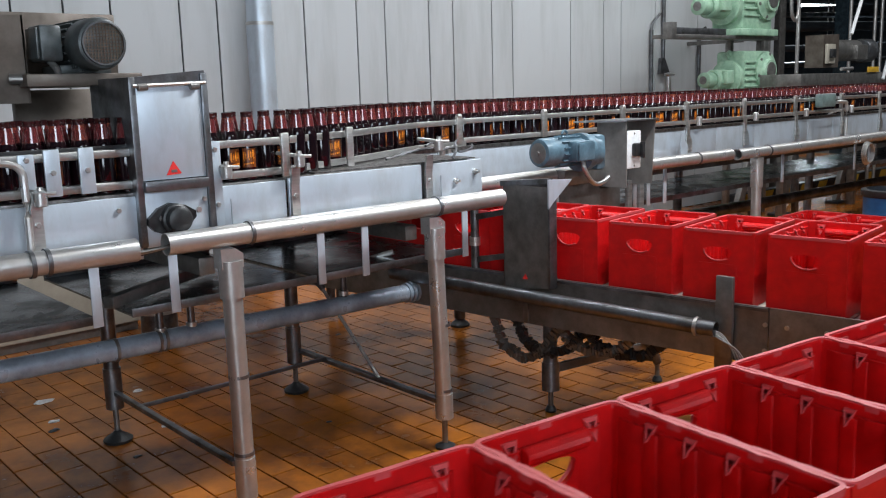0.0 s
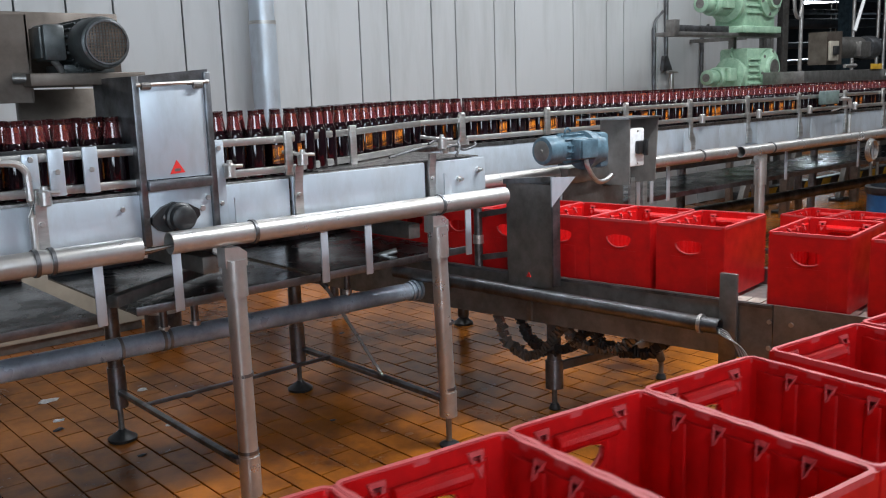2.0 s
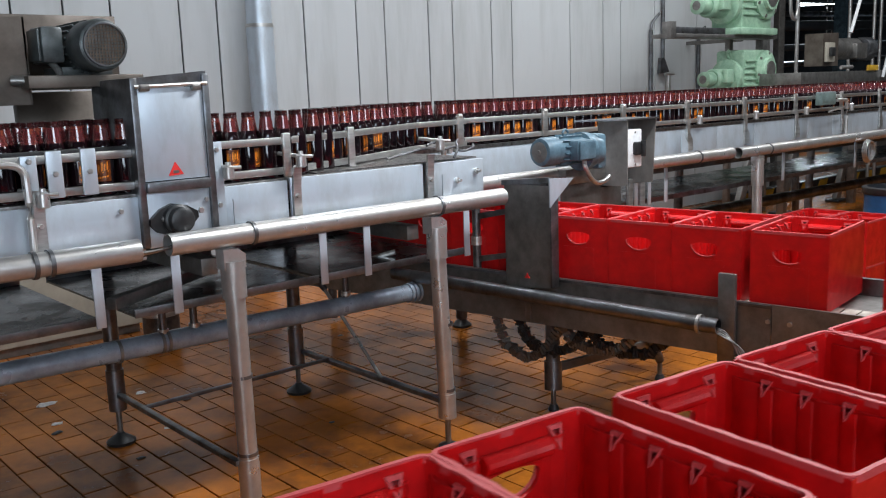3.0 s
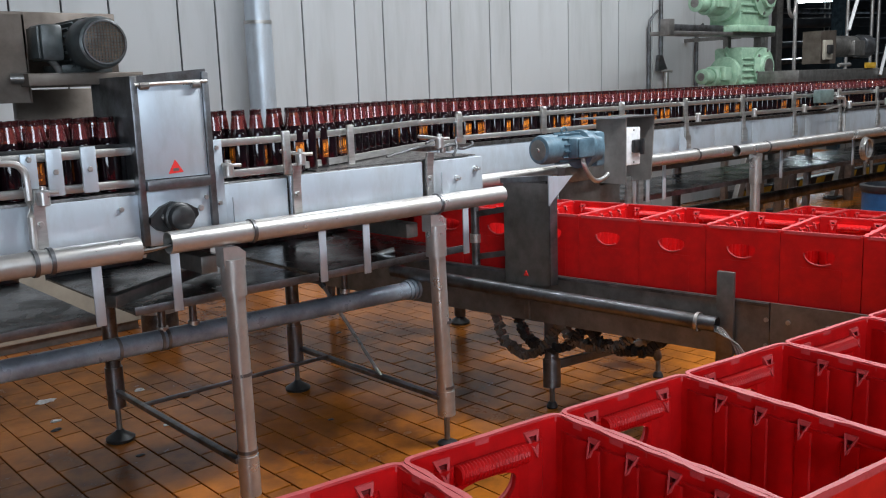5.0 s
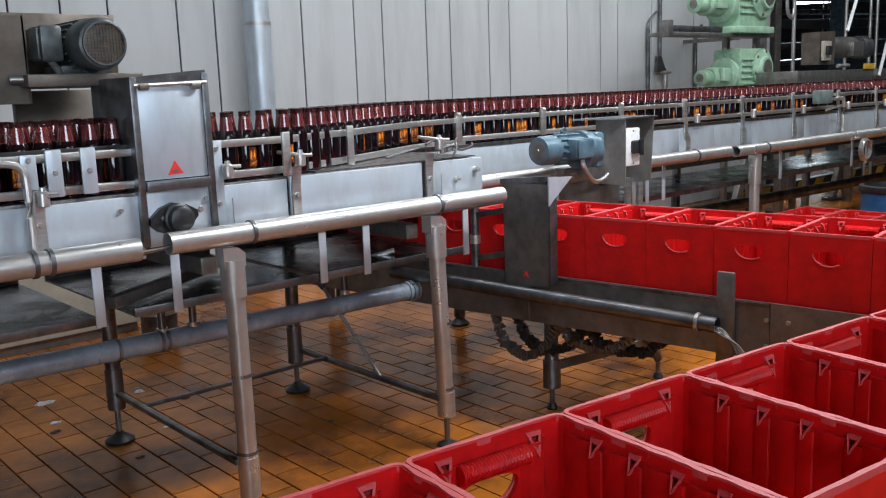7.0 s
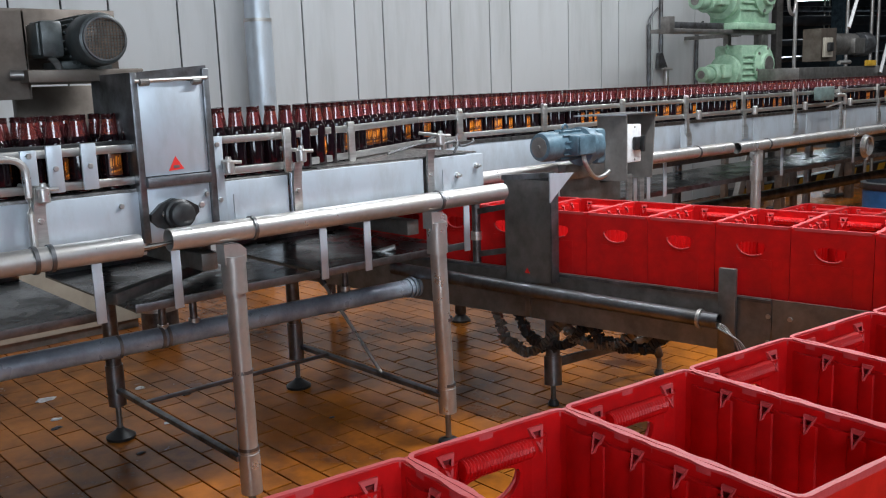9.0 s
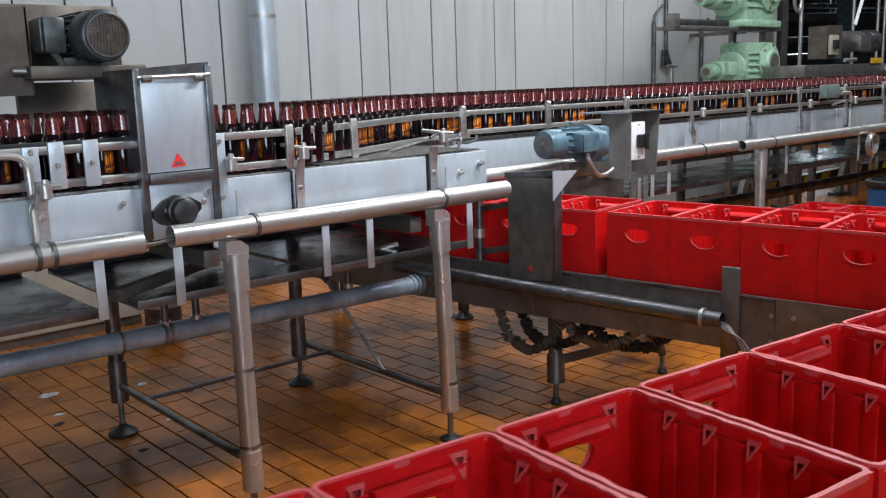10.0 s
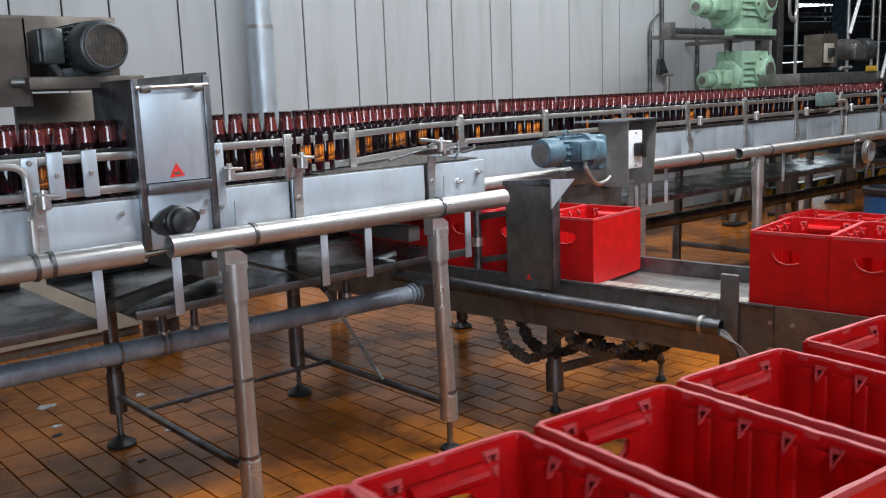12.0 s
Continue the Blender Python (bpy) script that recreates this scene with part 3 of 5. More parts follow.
def along(s):
    """Place and heading on the crate line, s metres past the start of its bend."""
    if s < 0:
        p, h, z = t1 + u * s, ang_u, REAR_Z
    elif s < ARC:
        f = s / ARC
        h = ang_u - turn * f
        r = (t1 - centre)
        c, sn = math.cos(-turn * f), math.sin(-turn * f)
        p = centre + Vector((r.x * c - r.y * sn, r.x * sn + r.y * c))
        z = REAR_Z + (FORE_Z - REAR_Z) * f
    else:
        p, h, z = t2 + w * (s - ARC), ang_u - turn, FORE_Z
    return p.x, p.y, z, math.degrees(h)


def strip(s0, s1, off0, off1, dz0, dz1, step=0.12):
    """A band that follows the crate line, between two offsets to its left and two heights over the deck."""
    bm = bmesh.new()
    n = max(2, int((s1 - s0) / step))
    rings = []
    for i in range(n + 1):
        x, y, z, h = along(s0 + (s1 - s0) * i / n)
        a = radians(h)
        nx, ny = -math.sin(a), math.cos(a)
        rings.append([bm.verts.new((x + nx * o, y + ny * o, z + dz)) for o, dz in ((off0, dz0), (off1, dz0), (off1, dz1), (off0, dz1))])
    for a, b in zip(rings, rings[1:]):
        for i in range(4):
            bm.faces.new((a[i], a[(i + 1) % 4], b[(i + 1) % 4], b[i]))
    bm.faces.new(rings[0])
    bm.faces.new(rings[-1])
    bmesh.ops.recalc_face_normals(bm, faces=bm.faces)
    return bm


S_REAR, S_END = -3.9, ARC + 3.0


def crate_conveyor():
    c = thing("crate_conveyor", (1.6, -1.2, 0), "dark grimy steel crate conveyor with pale chain deck", "conveyor")
    inner, outer = -0.225, 0.225
    for a, b in ((S_REAR, -0.64), (-0.636, 0.35), (0.355, ARC), (ARC + 0.005, S_END)):
        part("side_frame", strip(a, b, inner - 0.012, inner, -0.205, 0.015), DARK, c)
        part("side_frame", strip(a, b, outer, outer + 0.012, -0.20, 0.05), DULL, c)
    part("side_lip", strip(S_REAR, -0.64, inner - 0.020, inner - 0.012, 0.0, 0.012), DULL, c)
    part("deck", strip(S_REAR, S_END, inner + 0.004, outer - 0.004, -0.10, -0.016), DARK, c)
    s = S_REAR
    while s < S_END:
        part("chain_plate", strip(s, s + 0.052, -0.19, -0.085, -0.016, -0.002, 0.06), BELTW, c, smooth=False)
        s += 0.058
    part("guard_rail", strip(S_REAR, 0.4, outer + 0.012, outer + 0.05, 0.02, 0.045), DULL, c)
    for s in (-0.62, -0.40, 0.1):
        x, y, z, h = along(s)
        m = pose(x, y, z, 0, 0, h)
        for dz in (-0.05, -0.15):
            for ds in (-0.03, 0.05):
                part("bolt", lathe([(0.009, 0), (0.009, 0.006)], m @ Vector((ds, inner - 0.012, dz)), m.to_3x3() @ Vector((0, -1, 0)), 8), STEEL, c)
    x, y, z, h = along(-1.42)
    part("sticker", prism([(-0.016, -0.085), (0.016, -0.085), (0.0, -0.055)], inner - 0.0150, inner - 0.0125), REDTRI, c, "small faded red warning sticker").matrix_basis = Matrix.Translation(-base_of(c)) @ pose(x, y, z, 0, 0, h) @ Matrix.Translation(base_of(c))
    x, y, z, h = along(-0.80)
    part("rail_bracket", box(-0.034, 0.034, inner - 0.04, inner - 0.02, -0.24, 0.12, 0.004, m=pose(x, y, z, 0, 0, h)), DARK, c)
    # splayed legs with pads
    for s, off, foot in ((-1.6, inner, (1.113, -0.56)), (-1.5, outer, (1.793, -0.654)), (0.45, inner, (1.05, -2.25)), (ARC + 1.0, inner, (-0.2, -2.45)), (ARC + 1.0, outer, (-0.2, -2.85))):
        x, y, z, h = along(s)
        a = radians(h)
        top = (x - math.sin(a) * off, y + math.cos(a) * off, z - 0.12)
        if foot == (1.113, -0.56):
            top = (1.145, -0.53, 0.42)
        thin = foot == (1.793, -0.654)
        leg = part("leg", rod((foot[0], foot[1], 0.12), top, 0.016 if thin else 0.032, 16), DULL, c)
        part("leg_sleeve", pipe(Vector((foot[0], foot[1], 0.10)), Vector((foot[0], foot[1], 0.10)).lerp(Vector(top), 0.4), 0.021 if thin else 0.040, 0.005), DULL, leg)
        part("foot_screw", rod((foot[0], foot[1], 0.02), (foot[0], foot[1], 0.13), 0.012, 10), DARK, leg)
        part("foot_pad", lathe([(0.024, 0), (0.026, 0.008), (0.016, 0.03)], (foot[0], foot[1], 0), (0, 0, 1), 18), BLACK, leg)
    part("brace", box(0, 0.70, -0.012, 0.012, -0.020, 0.020, 0.003, m=pose(1.113, -0.56, 0.20, 0, 0, -7.5)), DARK, c)
    # grimy return-chain loops below the frame
    shag = random.Random(21)
    for k, (s, dep) in enumerate(((-1.83, 0.15), (-1.70, 0.10), (-1.46, 0.05), (-1.32, 0.04))):
        x, y, z, h = along(s)
        m = pose(x, y, z, 0, 0, h)
        pts = [m @ Vector(p) for p in ((-0.14, inner + 0.05, -0.18), (-0.08, inner + 0.05, -0.24 - dep * 0.7), (0.03, inner + 0.06, -0.25 - dep), (0.15, inner + 0.05, -0.25 - dep * 0.6), (0.24, inner + 0.05, -0.20))]
        loop = sweep(pts, 0.014, 8)
        for i in range(64):
            f = i / 63 * (len(pts) - 1)
            j = min(int(f), len(pts) - 2)
            p_ = pts[j].lerp(pts[j + 1], f - j)
            q_ = (pts[j + 1] - pts[j]).to_track_quat("X", "Z").to_matrix().to_4x4()
            wv_ = 0.016 if i % 2 else 0.024
            box(-0.006, 0.006, -wv_, wv_, -0.019, 0.016, bm=loop, m=Matrix.Translation(p_ + Vector((0, 0, shag.uniform(-0.006, 0.004)))) @ q_ @ Matrix.Rotation(shag.uniform(-0.5, 0.5), 4, "X"))
        part("chain_loop", loop, BLACK if k % 2 else DARK, c, "grimy hanging return chain", smooth=False)
    return c


crate_conveyor()

# cable pipe of the crate conveyor with loose wire ends
p = thing("cable_pipe", (1.3, -0.4, 0.46), "dull dark cable pipe beside the crate conveyor", "pipe", "cable pipes")
part("tube", pipe((0.85, 0.24, 0.578), (1.106, -1.40, 0.541), 0.030, 0.004, 24), DULL, p)
part("ring_clamp", pipe((1.0935, -1.32, 0.5426), (1.0955, -1.333, 0.5424), 0.0375, 0.007), PIPE, p)
for i in range(4):
    part("wire_end", sweep([(1.105, -1.35, 0.535), (1.11 - 0.004 * i, -1.42, 0.528 - 0.006 * i), (1.11 - 0.006 * i, -1.46 - 0.012 * i, 0.485), (1.11 - 0.006 * i, -1.49 - 0.018 * i, 0.43)], 0.003, 6), STEEL, p, "bare wire end")

# sheet guard post between the two conveyors
g = thing("guard_post", (1.0, -0.5, 0.0), "dark folded sheet guard post with bright gusset", "guard")
part("plate", prism([(-0.385, 0.57), (-0.650, 0.60), (-0.648, 1.055), (-0.38, 1.03)], 1.010, 1.018, axis="x"), DARK, g)
part("flange", box(1.004, 1.05, -0.660, -0.650, 0.60, 1.06, 0.002), DULL, g)
part("flange", box(1.012, 1.09, -0.385, -0.375, 0.57, 1.03, 0.002), DARK, g)
part("top_edge", prism([(-0.375, 1.03), (-0.655, 1.055), (-0.655, 1.078), (-0.375, 1.052)], 0.995, 1.03, axis="x"), DULL, g)
part("gusset", prism([(0.99, 1.075), (1.14, 1.065), (1.02, 0.975), (0.99, 0.95)], -0.668, -0.661), PANEL, g, "bright triangular gusset")
part("top_arm", box(1.0, 1.12, -0.64, -0.40, 1.040, 1.052, 0.003), DULL, g)
part("foot_stem", box(1.03, 1.05, -0.50, -0.47, 0.42, 0.60, 0.003), DARK, g)
part("sticker", prism([(-0.495, 0.625), (-0.525, 0.627), (-0.51, 0.65)], 1.0065, 1.0095, axis="x"), REDTRI, g, "small red warning sticker")
for z in (0.665, 0.865):
    part("side_arm", prism([(-0.17, z - 0.01), (-0.385, z + 0.035), (-0.385, z + 0.06), (-0.17, z + 0.018)], 1.012, 1.03, axis="x"), DULL, g)
part("upright", rod((1.02, -0.18, 0.50), (1.02, -0.18, 0.95), 0.020, 14), DULL, g)
part("upright_collar", pipe((1.02, -0.18, 0.74), (1.02, -0.18, 0.78), 0.026, 0.006), STEEL, g)

# blue gear motor and switch box
m_ = thing("gear_motor", (1.65, -0.22, 1.05), "blue painted gear motor with fan cowl and terminal box", "motor")
part("fan_cowl", lathe([(0.05, -0.005), (0.066, 0.0), (0.072, 0.02), (0.072, 0.09)], (1.42, -0.22, 1.14), (1, 0, 0), 28), MOTORB, m_)
part("fan_grille", lathe([(0.05, 0), (0.05, 0.004), (0.012, 0.006), (0.010, 0.012)], (1.418, -0.22, 1.14), (-1, 0, 0), 24), DARK, m_)
body = part("motor_body", rod((1.51, -0.22, 1.14), (1.70, -0.22, 1.14), 0.066, 28), MOTORB, m_)
for i in range(14):
    a = i * math.pi / 14 + 0.2
    part("cooling_fin", box(1.53, 1.69, -0.0025, 0.0025, 0.062, 0.078, m=Matrix.Translation((0, -0.22, 1.14)) @ Matrix.Rotation(a * 2, 4, "X")), MOTORB, body, smooth=False)
part("terminal_box", box(1.565, 1.70, -0.335, -0.275, 1.09, 1.19, 0.010), MOTORB, m_)
part("terminal_lid", box(1.572, 1.693, -0.345, -0.336, 1.096, 1.184, 0.006), MOTORB, m_)
part("gear_flange", lathe([(0.07, 0), (0.098, 0.01), (0.098, 0.05), (0.085, 0.06), (0.085, 0.12)], (1.70, -0.22, 1.125), (1, 0, 0), 28), MOTORB, m_)
part("gear_case", box(1.79, 1.86, -0.28, -0.14, 1.03, 1.21, 0.02), MOTORB, m_)
part("lifting_eye", sweep([(1.60, -0.22, 1.20), (1.585, -0.22, 1.225), (1.605, -0.22, 1.24), (1.625, -0.22, 1.225), (1.61, -0.22, 1.20)], 0.006, 8), MOTORB, m_)
part("motor_cable", sweep([(1.64, -0.31, 1.09), (1.64, -0.32, 1.05), (1.69, -0.32, 0.99), (1.76, -0.30, 0.965), (1.84, -0.28, 0.97), (1.90, -0.26, 0.985)], 0.012, 10), STEEL, m_, "grey armoured cable")
part("mount_plate", box(1.70, 2.02, -0.14, -0.06, 0.95, 1.03, 0.004), DARK, m_)

s_ = thing("switch_box", (2.15, -0.2, 0.9), "open dark sheet box holding a white isolator switch", "switch")
part("side_sheet", prism([(-0.08, 0.915), (-0.275, 0.92), (-0.275, 1.262), (-0.08, 1.268)], 2.030, 2.036, axis="x"), SHEET, s_)
part("back_sheet", box(2.036, 2.30, -0.09, -0.08, 0.90, 1.265, 0.002), SHEET, s_)
part("top_sheet", prism([(1.86, -0.06), (2.30, -0.06), (2.30, -0.285), (2.02, -0.285)], 1.264, 1.272, axis="z"), DULL, s_)
part("right_sheet", prism([(-0.08, 0.90), (-0.25, 0.92), (-0.27, 1.264), (-0.08, 1.264)], 2.285, 2.291, axis="x"), SHEET, s_)
part("isolator", box(2.045, 2.165, -0.27, -0.16, 1.015, 1.215, 0.008), WHITE, s_, "white isolator housing")
k_ = part("switch_knob", box(2.08, 2.16, -0.30, -0.27, 1.08, 1.15, 0.010), BLACK, s_, "black rotary knob")
part("knob_grip", box(2.112, 2.128, -0.325, -0.30, 1.072, 1.158, 0.005), BLACK, k_)
for z in (1.03, 1.2):
    part("screw", lathe([(0.006, 0), (0.005, 0.003)], (2.105, -0.27, z), (0, -1, 0), 8), DARK, s_)
for x in (2.27, 2.38):
    part("stand_leg", box(x - 0.02, x + 0.02, -0.12, -0.10, 0.0, 0.93, 0.003), STEEL, s_)
part("lower_sheet", box(1.72, 2.22, -0.09, -0.08, 0.60, 0.97, 0.003), DARK, s_)


# ---- drive motor over the near conveyor ----
dm = thing("drive_motor", (-0.67, -0.05, 1.52), "dark grey electric drive motor with round fan grille", "motor")
MX, MZ = -0.670, 1.638
part("fan_cowl", lathe([(0.068, -0.004), (0.078, 0.002), (0.084, 0.02), (0.084, 0.11), (0.082, 0.115)], (MX, -0.25, MZ), (0, 1, 0), 36), MOTORG, dm)
part("grille_back", lathe([(0.066, 0), (0.066, 0.003)], (MX, -0.250, MZ), (0, -1, 0), 32), BLACK, dm)
gr = bmesh.new()
for i in range(-6, 7):
    o = i * 0.0102
    h = math.sqrt(max(0.066 ** 2 - o * o, 0))
    box(MX + o - 0.0016, MX + o + 0.0016, -0.2575, -0.2545, MZ - h, MZ + h, bm=gr)
    box(MX - h, MX + h, -0.2585, -0.2555, MZ + o - 0.0016, MZ + o + 0.0016, bm=gr)
part("grille_mesh", gr, make_mat("rusty_grille", (0.16, 0.12, 0.09), 0.5, 0.6, (0.07, 0.05, 0.04), 30), dm, "rusty wire fan grille", smooth=False)
part("grille_ring", pipe((MX, -0.262, MZ), (MX, -0.250, MZ), 0.070, 0.005, 36), DULL, dm)
mb = part("motor_body", rod((MX, -0.14, MZ), (MX, 0.10, MZ), 0.076, 32), MOTORG, dm)
for i in range(20):
    part("cooling_fin", box(-0.003, 0.003, -0.13, 0.09, 0.073, 0.088, m=Matrix.Translation((MX, 0, MZ)) @ Matrix.Rotation(i * math.pi / 10, 4, "Y")), MOTORG, mb, smooth=False)
part("terminal_box", box(-0.835, -0.765, -0.16, -0.04, 1.585, 1.70, 0.010), MOTORG, dm)
part("terminal_lid", box(-0.845, -0.836, -0.152, -0.048, 1.592, 1.692, 0.004), MOTORG, dm)
part("cable_loop", sweep([(-0.80, -0.13, 1.585), (-0.79, -0.16, 1.555), (-0.80, -0.18, 1.525), (-0.84, -0.18, 1.518), (-0.87, -0.16, 1.53)], 0.011, 10), STEEL, dm, "pale armoured cable")
part("cable_gland", rod((-0.93, -0.13, 1.532), (-0.855, -0.165, 1.530), 0.016, 12), DARK, dm)
part("foot_plate", box(-0.76, -0.59, -0.10, 0.08, 1.545, 1.575, 0.004), MOTORG, dm)

st = thing("motor_bracket", (-0.75, 0.2, 1.165), "brown-grey sheet bracket carrying the drive motor", "bracket")
part("shelf", box(-0.90, -0.525, -0.20, 0.22, 1.505, 1.545, 0.004), BROWN, st)
part("pillar", box(-0.80, -0.51, 0.29, 0.33, 0.95, 1.50, 0.004), BROWN, st)
part("back_sheet", box(-1.30, -0.46, 0.16, 0.17, 1.545, 1.765, 0.003), BROWN, st)
part("side_sheet", prism([(-1.8, 1.45), (-0.875, 1.455), (-0.868, 1.732), (-1.8, 1.70)], -0.12, -0.11), BROWN, st)
part("side_edge", box(-0.878, -0.868, -0.12, 0.16, 1.455, 1.732, 0.002), BROWN, st)

# ---- wall services ----
dc = thing("wall_duct", (1.66, 2.74, 0.0), "grey round vertical duct on the wall", "duct")
part("tube", rod((1.66, 2.74, 0.0), (1.66, 2.74, 1.96), 0.098, 28), PANEL, dc)
part("tube", rod((1.66, 2.74, 1.97), (1.66, 2.74, 5.2), 0.092, 28), PANEL, dc)
part("joint_ring", pipe((1.66, 2.74, 1.95), (1.66, 2.74, 1.975), 0.101, 0.01, 28), STEEL, dc)
for x, z0, z1 in ((6.58, 1.2, 2.02), (7.50, 1.2, 1.95), (6.80, 1.6, 3.2)):
    cd = thing("conduit", (x, 2.87, z0), "grey steel conduit on the wall", "conduit", "wall conduits")
    part("tube", rod((x, 2.865, z0), (x, 2.865, z1), 0.022, 12), DULL, cd)
    if x < 6.7:
        part("bend", sweep([(x, 2.865, z1), (x + 0.03, 2.865, z1 + 0.08), (x + 0.16, 2.865, z1 + 0.18)], 0.014, 8), DULL, cd)
    if x > 7:
        part("bend", sweep([(x, 2.865, z1), (x + 0.02, 2.865, z1 + 0.06), (x + 0.12, 2.86, z1 + 0.12)], 0.014, 8), BLACK, cd)
wv = thing("wall_valve", (6.82, 2.84, 1.4), "small steel valve with bracket on the wall", "valve")
part("plate", prism([(6.72, 1.55), (6.90, 1.55), (6.80, 1.72), (6.74, 1.72)], 2.84, 2.88), DULL, wv)
part("body", rod((6.84, 2.82, 1.30), (6.84, 2.82, 1.56), 0.03, 12), PIPE, wv)
part("stem", rod((6.74, 2.80, 1.54), (6.92, 2.80, 1.54), 0.014, 10), PIPE, wv)


def gear_unit(x, y, z, scale, label):
    """A shaft-mounted gear unit with its small motor towards -x."""
    g = thing("gear_unit", (x, y, z), label, "gear unit", "green gear units")
    k = scale
    part("housing", box(x, x + 0.52 * k, y - 0.16 * k, y + 0.16 * k, z, z + 0.50 * k, 0.03 * k), GREEN, g)
    part("foot_flange", box(x - 0.10 * k, x + 0.56 * k, y - 0.20 * k, y + 0.20 * k, z - 0.03 * k, z + 0.03 * k, 0.01 * k), GREEN, g)
    for i in range(5):
        part("rib", box(x + 0.02 * k, x + 0.30 * k, y - 0.18 * k, y - 0.155 * k, z + (0.14 + 0.06 * i) * k, z + (0.16 + 0.06 * i) * k, 0.004), GREEN, g)
    part("bearing_cover", lathe([(0.19 * k, 0), (0.19 * k, 0.03 * k), (0.165 * k, 0.04 * k), (0.12 * k, 0.05 * k), (0.11 * k, 0.08 * k)], (x + 0.38 * k, y - 0.16 * k, z + 0.30 * k), (0, -1, 0), 28), GREEN, g)
    # solid dark cylinder paints the shade of the hollow shaft bore
    part("bore_shade", rod((x + 0.38 * k, y - 0.245 * k, z + 0.30 * k), (x + 0.38 * k, y - 0.20 * k, z + 0.30 * k), 0.085 * k, 20), DARK, g)
    for i in range(6):
        a = i * math.pi / 3 + 0.3
        part("bolt", lathe([(0.016 * k, 0), (0.016 * k, 0.015 * k)], (x + 0.38 * k + 0.165 * k * math.cos(a), y - 0.19 * k, z + 0.30 * k + 0.165 * k * math.sin(a)), (0, -1, 0), 6), DARK, g)
    part("flange", lathe([(0.11 * k, 0), (0.17 * k, 0.02 * k), (0.17 * k, 0.07 * k), (0.12 * k, 0.09 * k)], (x, y, z + 0.24 * k), (-1, 0, 0), 28), GREEN, g)
    m1 = part("motor", lathe([(0.10 * k, 0), (0.10 * k, 0.22 * k), (0.085 * k, 0.24 * k)], (x - 0.09 * k, y, z + 0.22 * k), (-1, 0, 0), 28), GREEN, g)
    part("terminal_box", box(x - 0.27 * k, x - 0.14 * k, y - 0.14 * k, y - 0.08 * k, z + 0.18 * k, z + 0.31 * k, 0.01), GREEN, m1)
    part("fan_cowl", lathe([(0.07 * k, 0), (0.075 * k, 0.02 * k), (0.075 * k, 0.13 * k), (0.06 * k, 0.14 * k)], (x - 0.33 * k, y, z + 0.22 * k), (-1, 0, 0), 24), GREEN, g)
    # flat dark disc drawn as the shaded fan opening; the cowl is closed
    part("fan_hole_shade", lathe([(0.04 * k, 0), (0.04 * k, 0.004)], (x - 0.472 * k, y, z + 0.22 * k), (-1, 0, 0), 20), DARK, g)
    part("lifting_eye", sweep([(x - 0.02 * k, y, z + 0.42 * k), (x - 0.05 * k, y, z + 0.46 * k), (x - 0.02 * k, y, z + 0.50 * k), (x + 0.01 * k, y, z + 0.46 * k)], 0.012 * k, 8), GREEN, g)
    return g


gear_unit(6.58, 1.95, 1.93, 1.12, "pale green gear unit with motor on a wall bracket")
gear_unit(6.66, 1.95, 1.24, 1.02, "pale green gear unit with motor behind the bottles")
br = thing("gear_bracket", (6.5, 2.3, 0.0), "dark steel bracket and posts carrying the green gear units", "bracket")
part("beam", box(5.42, 7.30, 1.78, 2.02, 1.86, 1.895, 0.004), DARK, br)
part("beam_face", box(5.46, 6.3, 1.78, 1.81, 1.895, 1.955, 0.004), DULL, br)
part("beam_end", box(5.36, 5.44, 1.76, 1.86, 1.85, 2.0, 0.004), DARK, br)
for x in (6.68, 7.28, 7.42):
    part("post", box(x, x + 0.06, 1.96, 2.02, 0.0, 1.87, 0.003), DARK, br)
part("lower_beam", box(6.2, 7.6, 1.72, 2.20, 1.17, 1.205, 0.004), DARK, br)
part("stay", box(7.30, 7.34, 2.2, 2.9, 1.86, 1.90), DARK, br)

# ---- dim hall beyond the wall's end ----
for x, y, r in ((9.6, 3.05, 0.14), (15.6, 5.0, 0.22)):
    cl = thing("steel_column", (x, y, 0), "dark blue-grey steel column", "column", "columns of the hall")
    part("web", box(x - r / 2, x + r / 2, y - 0.012, y + 0.012, 0, 5.2), MOTORB if x > 12 else DARK, cl)
    part("flange", box(x - r / 2 - 0.012, x - r / 2, y - r / 2, y + r / 2, 0, 5.2), MOTORB if x > 12 else DARK, cl)
    part("flange", box(x + r / 2, x + r / 2 + 0.012, y - r / 2, y + r / 2, 0, 5.2), MOTORB if x > 12 else DARK, cl)
for i, (z, r) in enumerate(((2.40, 0.09), (2.62, 0.05), (2.02, 0.06), (1.72, 0.05), (2.9, 0.05))):
    pp = thing("service_pipe", (15, 5.2 + 0.1 * i, z), "grey overhead service pipe", "pipe", "service pipes of the hall")
    part("tube", rod((9.4, 5.2 + 0.1 * i, z - 0.15), (22, 5.2 + 0.1 * i, z + 0.18), r, 16), DULL if i % 2 else CONCRETE, pp)
    for x in (11.0, 16.0, 21.0):
        part("hanger", rod((x, 5.2 + 0.1 * i, z), (x, 5.2 + 0.1 * i, 5.2), 0.012, 8), DARK, pp)
